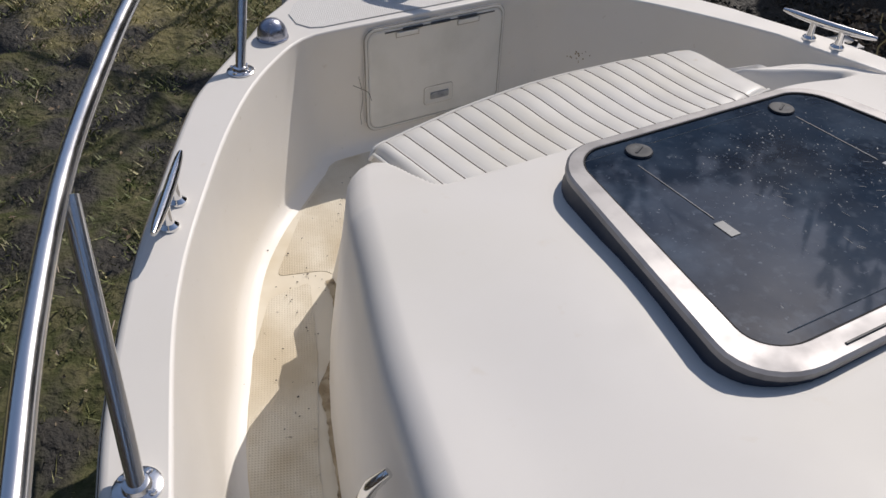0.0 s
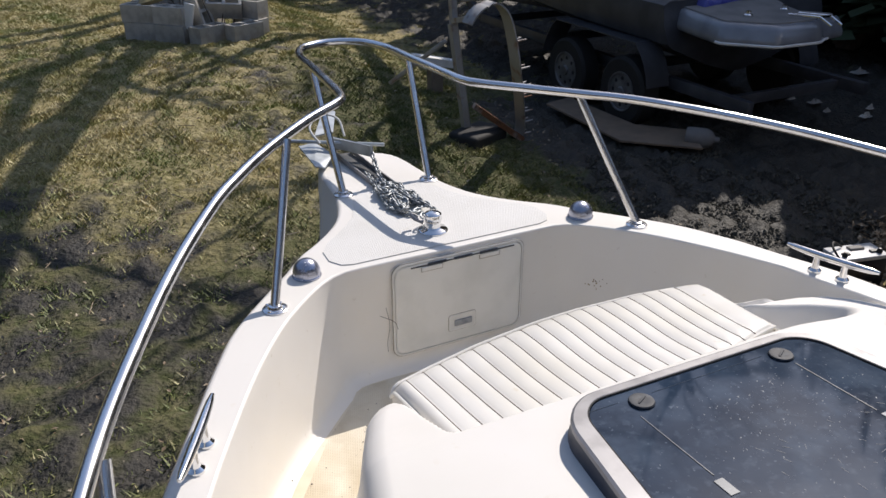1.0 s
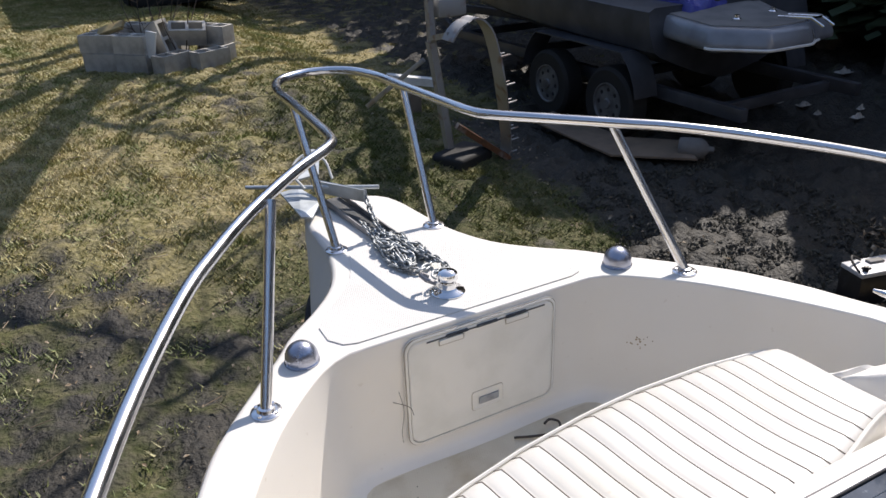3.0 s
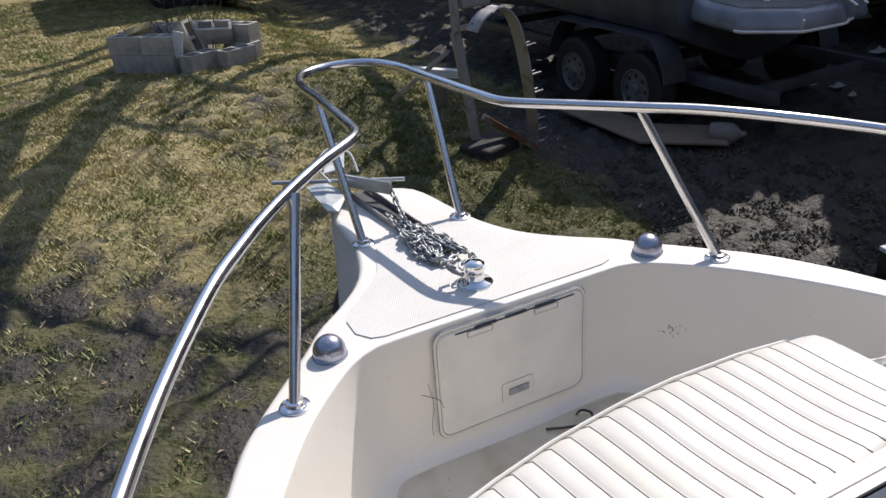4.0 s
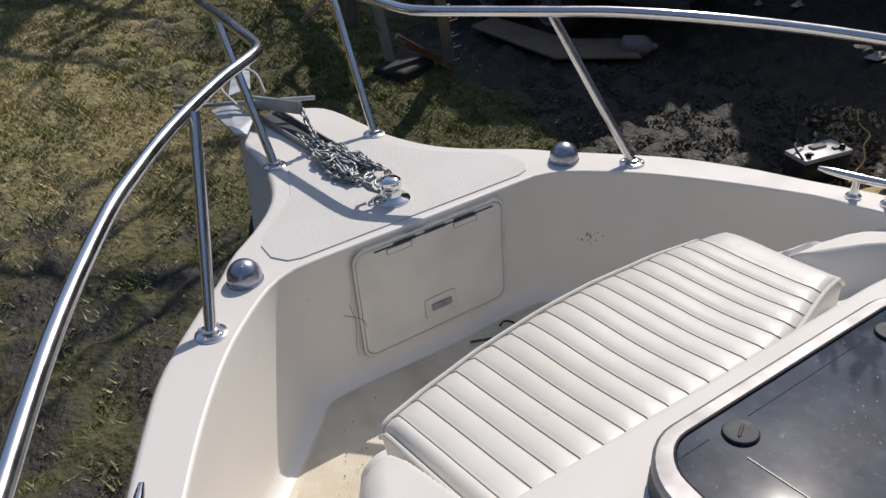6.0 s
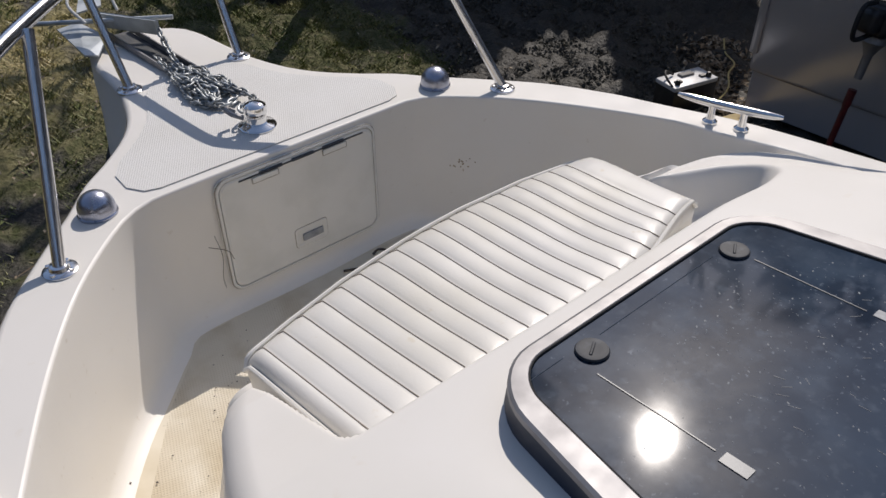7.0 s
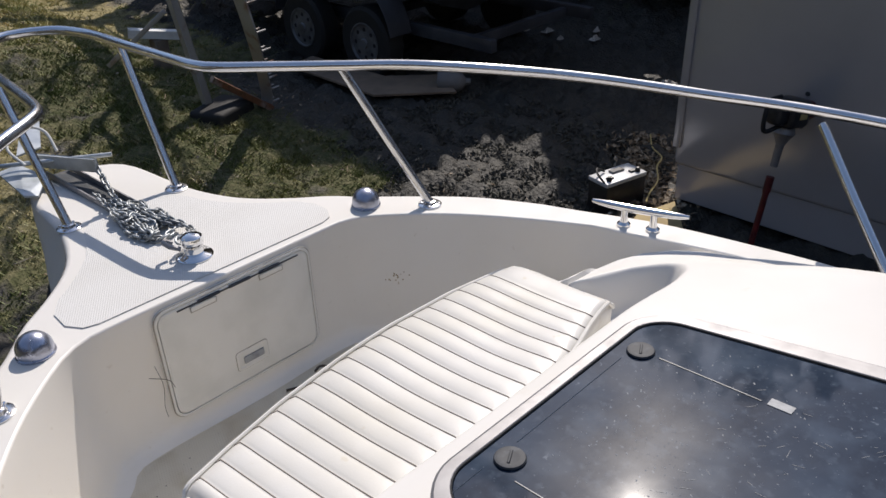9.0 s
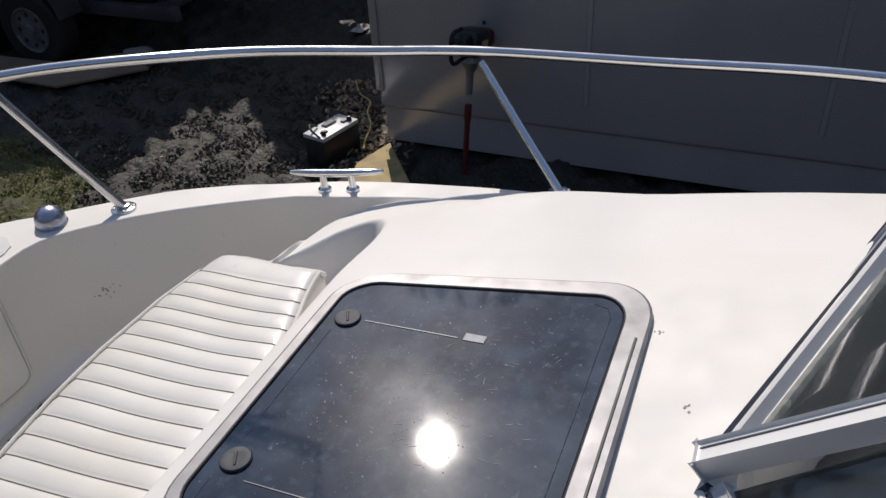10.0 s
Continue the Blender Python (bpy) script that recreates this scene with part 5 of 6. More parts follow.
def build_planter():
    me = block_mesh()
    cx, cy = 0.72, 10.0
    g = ground_height(cx, cy)
    turn = -44
    M = Matrix.Translation((cx, cy, g)) @ Matrix.Rotation(radians(turn), 4, "Z")
    spots = [(-0.50, -0.30, 0, 2), (-0.09, -0.32, 0, -3), (-0.52, -0.29, 0.195, 6), (-0.10, -0.30, 0.195, -2), (-0.66, 0.02, 0, 88), (0.30, -0.25, 0, 74), (-0.64, 0.05, 0.195, 84),
             (-0.1, 0.34, 0, 4), (-0.12, 0.35, 0.195, 10), (0.52, 0.30, 0.0, -14), (0.50, 0.34, 0.195, -10), (-0.48, 0.37, 0, 0), (-0.46, 0.36, 0.195, -6), (0.62, -0.02, 0.0, 66)]
    for k, (x, y, z, a) in enumerate(spots):
        ob = share("concrete_block", me, M @ Matrix.Translation((x, y, z)) @ Matrix.Rotation(radians(a), 4, "Z"), None)
        tagged(ob, "weathered grey hollow concrete block in a rough planter", "concrete block", group="planter blocks")
    for p, e in (((0.10, -0.10, 0.30), (12, 74, 8)), ((0.30, 0.12, 0.33), (24, 4, 30))):
        ob = share("concrete_block", me, M @ Matrix.Translation(p) @ Euler([radians(a) for a in e]).to_matrix().to_4x4() @ Matrix.Translation((0, 0, -0.095)), None)
        tagged(ob, "concrete block tipped up on the planter wall", "concrete block", group="planter blocks")
    bd = thing("timber_offcut", "short pale timber offcut lying askew on the planter blocks", "timber", at=M @ Vector((-0.42, -0.22, 0.39)))
    bm = bmesh.new()
    box(bm, (0.30, 0.14, 0.045), M @ Matrix.Translation((-0.42, -0.20, 0.425)) @ Euler((radians(24), radians(-16), radians(15))).to_matrix().to_4x4(), 0.006, 1)
    part("board", bm, YELLOWWOOD, bd, smooth=False)
    pn = thing("white_panel", "white painted panel standing among the planter blocks", "panel", at=M @ Vector((0.10, -0.28, 0.2)))
    bm = bmesh.new()
    box(bm, (0.12, 0.03, 0.28), M @ Matrix.Translation((0.13, -0.34, 0.29)) @ Euler((radians(-8), radians(10), 0)).to_matrix().to_4x4(), 0.005, 1)
    part("board", bm, WHITEPAINT, pn, smooth=False)
    sh = thing("bare_shrub", "leafless twiggy shrub growing inside the block planter", "shrub", at=(cx, cy, g))
    rnd = random.Random(4)
    for _ in range(16):
        bm = bmesh.new()
        b = M @ Vector((rnd.uniform(-0.2, 0.4), rnd.uniform(-0.1, 0.2), 0.0))
        d = Vector((rnd.uniform(-0.35, 0.35), rnd.uniform(-0.3, 0.3), rnd.uniform(0.45, 0.85)))
        mid = b + d * 0.5 + Vector((rnd.uniform(-0.06, 0.06), rnd.uniform(-0.06, 0.06), 0))
        tube(bm, [b, mid, b + d], [0.008, 0.006, 0.003], 5)
        for _ in range(2):
            s = mid + (b + d - mid) * rnd.random()
            tube(bm, [s, s + Vector((rnd.uniform(-0.15, 0.15), rnd.uniform(-0.15, 0.15), rnd.uniform(0.03, 0.15)))], [0.004, 0.002], 4)
        part("branch", bm, BARK, sh)


build_planter()


# ---- old spiked wheel and its frame ----
def build_implement():
    im = thing("old_farm_implement", "rusty old farm implement with a spiked steel hoop and upright", "farm implement", at=(2.5, 6.2, 0))
    v, u = Vector((0.97, 0.05, 0.0)).normalized(), Vector((0, 0, 1))
    axis = v.cross(u)
    hw = 0.07
    line = [Vector(p) for p in spline([(1.91, 5.64, 1.235), (1.977, 5.647, 1.315), (2.07, 5.651, 1.361), (2.16, 5.66, 1.361), (2.246, 5.652, 1.271), (2.304, 5.645, 1.085), (2.357, 5.654, 0.851), (2.592, 5.954, 0.438), (2.742, 6.173, 0.151), (2.7, 6.2, 0.05), (2.6, 6.2, 0.02)], 46)]
    rim = bmesh.new()
    rings, outs = [], []
    for k, p in enumerate(line):
        d = (line[min(k + 1, 45)] - line[max(k - 1, 0)]).normalized()
        out = axis.cross(d).normalized()
        outs.append(-out if out.x < -0.2 else out)
        rings.append([p + outs[-1] * q + axis * w for q, w in ((-0.006, -hw), (0.006, -hw), (0.006, hw), (-0.006, hw))])
    loft(rim, rings, closed=True, cap=True)
    part("hoop", rim, GREYSTEEL, im, "wide rust-streaked steel hoop", angle=50)
    for k in (14, 19, 24, 28, 33, 37, 41):
        for w in (-0.03, 0.03):
            lg = bmesh.new()
            tube(lg, [line[k] + axis * w, line[k] + Vector((0.10, 0, 0.012)) + axis * w * 1.2], [0.010, 0.006], 6)
            part("spike", lg, GREYSTEEL if k != 28 else RUST, im)
    post = bmesh.new()
    bar(post, (2.30, 6.30, 0.0), (2.13, 6.30, 1.10), 0.06, 0.06, (0, 1, 0), 0.006)
    bar(post, (2.14, 6.30, 1.06), (2.115, 6.30, 1.62), 0.05, 0.05, (0, 1, 0), 0.006)
    part("upright", post, GREYSTEEL, im, "grey weathered upright post")
    tie = bmesh.new()
    bar(tie, (2.13, 6.28, 1.13), (1.95, 5.66, 1.27), 0.05, 0.03, (0, 0, 1), 0.004)
    part("hoop_tie", tie, GREYSTEEL, im)
    seat = bmesh.new()
    bar(seat, (2.17, 6.32, 1.35), (2.43, 6.32, 1.35), 0.17, 0.15, (0, 0, 1), 0.03)
    part("gear_box", seat, GREYSTEEL, im, "dull steel boxy housing")
    br = bmesh.new()
    bar(br, (2.29, 6.2, 0.42), (2.72, 6.1, 0.09), 0.075, 0.04, (0, 0, 1), 0.004)
    part("brace", br, RUST, im, "orange-rusted diagonal brace")
    br = bmesh.new()
    bar(br, (2.1, 6.38, 0.95), (1.75, 6.75, 0.55), 0.06, 0.035, (0, 0, 1), 0.004)
    part("brace", br, GREYSTEEL, im)
    bm = bmesh.new()
    box(bm, (0.46, 0.32, 0.22), Matrix.Translation((2.33, 6.2, 0.10)) @ Matrix.Rotation(0.4, 4, "Z"), 0.04, 3)
    part("foot", bm, TYRE, im, "dark skid foot")
    bd = thing("white_beam", "long white-painted timber beam lying across low supports", "beam", at=(2.9, 8.5, 0.3))
    bm = bmesh.new()
    bar(bm, (2.40, 7.75, 0.50), (2.82, 7.55, 0.43), 0.11, 0.06, (0, 0, 1), 0.006)
    part("beam", bm, WHITEPAINT, bd)
    for p in ((2.62, 7.65),):
        bm = bmesh.new()
        box(bm, (0.13, 0.13, 0.5), Matrix.Translation((p[0], p[1], 0.17)), 0.01, 1)
        part("support", bm, WOOD, bd)


build_implement()


# ---- neighbouring boat on its trailer ----
GREYPAD = mat("grey_tread", (0.2, 0.19, 0.18), 0.7, var=[(6, (0.14, 0.135, 0.13), 0.4, 0.7, 5)], bump=[(120, 0.3, 0.002)])


def build_neighbour():
    nb = thing("grey_motorboat", "grey and charcoal motorboat with a blue cover on a trailer", "boat", at=(4.9, 7.4, 0))
    def ring(z, rise, half, y0, y1, sharp):
        pts = []
        n = 26
        for k in range(n + 1):
            t = k / n
            y = y0 + (y1 - y0) * t
            w = half * (1 - max(0.0, (t - 0.45) / 0.55) ** sharp)
            pts.append((4.95 - w, y, z + rise * t * t))
        return pts + [(9.9 - x, y, zz) for x, y, zz in pts[::-1]]
    hull = bmesh.new()
    loft(hull, [ring(1.20, 0.55, 0.90, 5.9, 11.2, 2.2), ring(1.17, 0.55, 0.96, 5.9, 11.3, 2.2), ring(1.0, 0.45, 0.98, 5.85, 11.2, 2.1), ring(0.84, 0.35, 0.93, 5.82, 11.0, 2.0), ring(0.80, 0.35, 0.88, 5.82, 10.9, 2.0), ring(0.6, 0.3, 0.4, 5.85, 10.4, 1.8), ring(0.5, 0.25, 0.06, 5.9, 10.0, 1.6)], closed=True, cap=True)
    part("hull", hull, CHARCOAL, nb, "dark charcoal hull side", angle=30)
    outline = rounded_poly([(4.36, 7.0), (4.12, 5.9), (4.09, 5.3), (4.40, 4.97), (4.86, 4.95), (5.0, 5.03), (5.30, 5.07), (5.22, 5.2), (5.08, 5.36), (5.40, 6.0), (5.54, 7.0)], 0.05, 6)
    mid = Vector((4.95, 6.0))
    def sweep(k, z):
        return [(mid.x + (x - mid.x) * k, mid.y + (y - mid.y) * k, z + 0.05 * max(0.0, y - 5.3)) for x, y in outline]
    plat = bmesh.new()
    loft(plat, [sweep(0.90, 0.90), sweep(0.985, 0.935), sweep(1.0, 0.955), sweep(0.995, 0.99), sweep(0.965, 1.06), sweep(0.93, 1.10), sweep(0.90, 1.105)], closed=True, cap=True)
    part("swim_platform", plat, GREYHULL, nb, "smooth grey stern and swim platform", angle=50)
    trim = bmesh.new()
    tube(trim, [Vector(p) for p in sweep(1.002, 0.95) if p[1] < 5.75 and p[0] < 5.1], 0.012, 6)
    part("rub_strip", trim, WHITEPAINT, nb, "pale rub strip")
    pad = bmesh.new()
    loft(pad, [sweep(0.89, 1.10), sweep(0.885, 1.115), sweep(0.87, 1.117)], closed=True, cap=True)
    part("platform_pad", pad, GREYPAD, nb, "flat grey platform tread")
    for p in ((4.45, 5.38), (4.95, 5.45)):
        c = bmesh.new()
        turned(c, [(0.04, 0), (0.04, 0.02), (0.025, 0.03), (0.025, 0.05), (0, 0.055)], Matrix.Translation((p[0], p[1], 1.12)), 14)
        part("deck_fitting", c, CHROME, nb)
    ladder = bmesh.new()
    for q in (0, 0.12):
        tube(ladder, [(4.72 + q, 5.2, 1.15), (4.80 + q, 4.95, 1.16), (4.84 + q, 4.86, 1.10)], 0.011, 6)
    tube(ladder, [(4.80, 4.95, 1.16), (4.92, 4.95, 1.16)], 0.011, 6)
    part("boarding_ladder", ladder, CHROME, nb, "folded bright boarding ladder")
    deck = bmesh.new()
    slab(deck, rounded_poly([(4.06, 6.55), (5.84, 6.95), (5.8, 8.8), (5.2, 10.4), (4.7, 10.4), (4.1, 8.8)], 0.06, 5), 1.1, 1.25, 0.03, 3)
    part("deck_moulding", deck, WHITEPAINT, nb, "white deck moulding")
    tarp = bmesh.new()
    rows = []
    for i in range(40):
        f = i / 39
        row = []
        for k in range(34):
            x = 4.34 + 1.3 * k / 33
            y = 5.78 + 0.25 * (k / 33) + 0.85 * f
            z = 1.17 + 0.12 * math.sin(math.pi * f) ** 0.6 + 0.07 * noise.fractal(Vector((x * 3.5, y * 5 + x * 3, 1)), 0.9, 2.0, 3)
            if k in (0, 33) or i in (0, 39):
                z = 1.1
            row.append((x, y, z))
        rows.append(row)
    loft(tarp, rows)
    part("cover", tarp, BLUETARP, nb, "crumpled deep blue cover", angle=60)
    tr = thing("boat_trailer", "dark tandem-axle boat trailer under the grey motorboat", "trailer", at=(4.9, 7, 0))
    fr = bmesh.new()
    for x in (4.25, 5.65):
        bar(fr, (x, 5.0, 0.45), (x, 9.6, 0.45), 0.07, 0.11, (0, 0, 1), 0.005)
    for y in (5.3, 6.7, 8.2, 9.5):
        bar(fr, (4.25, y, 0.43), (5.65, y, 0.43), 0.07, 0.09, (0, 0, 1), 0.005)
    bar(fr, (4.25, 9.6, 0.45), (4.95, 11.6, 0.5), 0.07, 0.1, (0, 0, 1), 0.005)
    bar(fr, (5.65, 9.6, 0.45), (4.95, 11.6, 0.5), 0.07, 0.1, (0, 0, 1), 0.005)
    # the rusty frame takes the hull's charcoal: the shade is put into its colour
    part("trailer_frame", fr, CHARCOAL, tr, "trailer frame coloured charcoal to stand for deep shade")
    for x, s in ((3.99, -1), (5.91, 1)):
        fd = bmesh.new()
        rows = []
        for a in np.linspace(8, 172, 20):
            rad = radians(a)
            yy, zz = 6.71 - 0.86 * math.cos(rad), 0.36 + 0.46 * min(1.0, math.sin(rad) * 1.5)
            rows.append([(x - 0.13, yy, zz), (x + 0.13, yy, zz), (x + 0.13, yy, zz + 0.01), (x - 0.13, yy, zz + 0.01)])
        loft(fd, rows, closed=True, cap=True)
        part("mudguard", fd, CHARCOAL, tr, "black mudguard over two wheels")
        for y in (7.17, 6.25):
            m = Matrix.Translation((x, y, 0.335)) @ Matrix.Rotation(radians(-90 if s < 0 else 90), 4, "Y")
            ty = bmesh.new()
            turned(ty, [(0.19, -0.1), (0.30, -0.105), (0.33, -0.08), (0.335, 0.0), (0.33, 0.08), (0.30, 0.105), (0.19, 0.1), (0.187, 0.04)], m, 40)
            wheel = part("wheel", ty, TYRE, tr, "black trailer tyre on a pale spoked steel rim")
            rm = bmesh.new()
            turned(rm, [(0.188, 0.09), (0.188, 0.106), (0.178, 0.108), (0.17, 0.092), (0.125, 0.088), (0.09, 0.098), (0.05, 0.1), (0.04, 0.115), (0.0, 0.116)], m, 40)
            part("rim", rm, RIM, wheel, "pale painted steel rim")
            for k in range(8):
                a = 2 * math.pi * k / 8
                hl = bmesh.new()
                turned(hl, [(0.019, 0.0), (0.019, 0.004), (0.0, 0.0045)], m @ Matrix.Translation((0.125 * math.cos(a), 0.125 * math.sin(a), 0.0885)), 12)
                part("rim_hole", hl, TYRE, wheel)
    bd = thing("brown_board", "flat brown board lying on the shaded ground", "board", at=(3.75, 6.1, 0.05))
    bm = bmesh.new()
    slab(bm, [(3.5, 6.9), (3.83, 6.98), (3.85, 5.95), (4.2, 5.6), (3.96, 5.17), (3.45, 5.65)], 0.085, 0.105, 0.004, 1)
    part("board", bm, CARD, bd, smooth=False)
    jug = thing("plastic_jug", "grey plastic jug lying on its side on the mud", "jug", at=(4.05, 5.35, 0))
    bm = bmesh.new()
    turned(bm, [(0.02, 0), (0.085, 0.01), (0.09, 0.05), (0.09, 0.18), (0.07, 0.22), (0.03, 0.25), (0.025, 0.29), (0, 0.292)], Matrix.Translation((3.98, 5.42, 0.13)) @ Matrix.Rotation(radians(90), 4, "X") @ Matrix.Rotation(radians(40), 4, "Y"), 18)
    part("jug_body", bm, GREYPAD, jug)


build_neighbour()


# ---- glossy panelled shed wall, auger and battery ----
def build_shed():
    sd = thing("cargo_trailer", "tall enclosed trailer with glossy taupe side panels", "trailer", at=(3.5, 0, 0))
    bm = bmesh.new()
    box(bm, (2.3, 8.0, 2.62), Matrix.Translation((4.66, -1.115, 1.56)), 0.03, 3)
    part("trailer_body", bm, TAUPE, sd, "glossy dark taupe body")
    for y in (1.55, 0.3, -0.95, -2.2, -3.5):
        bm = bmesh.new()
        box(bm, (0.006, 0.03, 2.42), Matrix.Translation((3.507, y, 1.62)), 0.002, 1)
        part("panel_seam", bm, TAUPE, sd)
    bm = bmesh.new()
    box(bm, (0.02, 0.05, 2.5), Matrix.Translation((3.505, 2.868, 1.62)), 0.006, 2)
    part("corner_trim", bm, TAUPE, sd)
    bm = bmesh.new()
    box(bm, (2.26, 7.95, 0.26), Matrix.Translation((4.66, -1.115, 0.14)), 0.01, 1)
    part("chassis", bm, TAUPE, sd, "skirt down to the ground")
    bm = bmesh.new()
    box(bm, (2.28, 7.98, 0.04), Matrix.Translation((4.66, -1.115, 2.885)), 0.01, 1)
    part("roof", bm, WHITEALU, sd)
    for y in (-1.2, -2.1):
        ty = bmesh.new()
        turned(ty, [(0.19, -0.1), (0.30, -0.1), (0.335, -0.07), (0.335, 0.07), (0.30, 0.1), (0.19, 0.1), (0.1, 0.06), (0, 0.06)], Matrix.Translation((3.66, y, 0.335)) @ Matrix.Rotation(radians(-90), 4, "Y"), 32)
        part("wheel", ty, TYRE, sd)
    for x in (3.75, 5.5):
        bm = bmesh.new()
        box(bm, (0.2, 0.2, 0.28), Matrix.Translation((x, 2.4, 0.14)), 0.01, 1)
        part("support_block", bm, WOOD, sd)


build_shed()


def build_auger():
    au = thing("ice_auger", "red and black engine-driven auger leaning on the shed side", "auger", at=(3.3, 2.2, 0))
    top, low = Vector((3.36, 2.18, 0.80)), Vector((3.22, 2.2, 0.02))
    d = (low - top).normalized()
    m = Matrix.Translation(top) @ (-d).to_track_quat("Z", "Y").to_matrix().to_4x4()
    eng = bmesh.new()
    box(eng, (0.16, 0.17, 0.15), m @ Matrix.Translation((0, 0, 0.0)), 0.03, 3)
    part("engine", eng, BATTBLACK, au, "black engine housing")
    tank = bmesh.new()
    box(tank, (0.12, 0.12, 0.1), m @ Matrix.Translation((0.0, -0.13, 0.01)), 0.03, 3)
    part("tank", tank, REDPAINT, au, "red fuel tank")
    cap = bmesh.new()
    box(cap, (0.10, 0.10, 0.12), m @ Matrix.Translation((0.0, 0.11, 0.0)), 0.03, 3)
    part("starter_cover", cap, BATTBLACK, au, "black starter cover")
    lab = bmesh.new()
    box(lab, (0.004, 0.07, 0.04), m @ Matrix.Translation((-0.083, 0.0, 0.0)), 0.001, 1)
    part("label_plate", lab, YELLOW, au, "yellow label plate")
    for s in (-1, 1):
        hb = bmesh.new()
        tube(hb, [tuple(m @ Vector(p)) for p in spline([(0, s * 0.06, -0.07), (0, s * 0.2, -0.09), (0, s * 0.235, -0.02), (0, s * 0.225, 0.07), (0, s * 0.13, 0.09)], 20)], 0.012, 8)
        part("handlebar", hb, RUBBER, au, "looped black handle")
    neck = bmesh.new()
    turned(neck, [(0.05, -0.08), (0.06, -0.11), (0.035, -0.15), (0.022, -0.18), (0.02, -0.30)], m, 14)
    part("gearbox", neck, ALU, au)
    sh = bmesh.new()
    turned(sh, [(0.022, -0.36), (0.022, -0.44), (0.017, -0.46), (0.017, -0.8)], m, 12)
    part("shaft", sh, REDPAINT, au, "red drive shaft")


build_auger()


def build_battery():
    ba = thing("car_battery", "black battery with a pale top standing on the mud", "battery", at=(3.22, 3.02, 0))
    m = Matrix.Translation((3.25, 3.11, ground_height(3.25, 3.11))) @ Matrix.Rotation(radians(-13), 4, "Z")
    bm = bmesh.new()
    box(bm, (0.33, 0.168, 0.20), m @ Matrix.Translation((0, 0, 0.10)), 0.008, 2)
    part("case", bm, BATTBLACK, ba)
    bm = bmesh.new()
    box(bm, (0.335, 0.172, 0.028), m @ Matrix.Translation((0, 0, 0.212)), 0.006, 2)
    part("lid", bm, BATTGREY, ba, "pale grey lid")
    for x, y in ((-0.12, -0.05), (0.12, -0.05)):
        bm = bmesh.new()
        turned(bm, [(0.017, 0.224), (0.017, 0.24), (0.01, 0.256), (0, 0.257)], m @ Matrix.Translation((x, y, 0)), 12)
        part("terminal", bm, BATTBLACK, ba)
        bm = bmesh.new()
        box(bm, (0.05, 0.03, 0.012), m @ Matrix.Translation((x * 0.8, -0.03, 0.231)), 0.003, 1)
        part("terminal_clamp", bm, BATTBLACK, ba)
    bm = bmesh.new()
    box(bm, (0.10, 0.045, 0.014), m @ Matrix.Translation((0.015, 0.03, 0.232)), 0.004, 1)
    part("vent_cap", bm, GREYPAD, ba)
    bm = bmesh.new()
    tube(bm, [tuple(m @ Vector(p)) for p in spline([(-0.16, -0.06, 0.22), (-0.17, 0.0, 0.265), (-0.13, 0.05, 0.275), (-0.06, 0.06, 0.235)], 16)], 0.007, 6)
    part("carry_strap", bm, RUBBER, ba)
    co = thing("extension_cable", "yellow extension cable looping over dry leaves", "cable", at=(3.6, 3.0, 0))
    bm = bmesh.new()
    tube(bm, [tuple(p) for p in spline([(3.3, 2.92, 0.05), (3.40, 2.96, 0.06), (3.6, 3.02, 0.06), (3.79, 3.14, 0.06), (3.95, 3.2, 0.06), (4.08, 3.35, 0.05), (4.3, 3.5, 0.04)], 40)], 0.0055, 6)
    part("cord", bm, YELLOW, co)
    pl = thing("yellow_board", "small yellowish board on the ground by the shed corner", "board", at=(3.3, 2.75, 0))
    bm = bmesh.new()
    slab(bm, [(3.13, 2.88), (2.78, 2.80), (2.95, 2.42), (3.44, 2.80)], 0.02, 0.045, 0.004, 1)
    part("board", bm, YELLOWWOOD, pl)


build_battery()


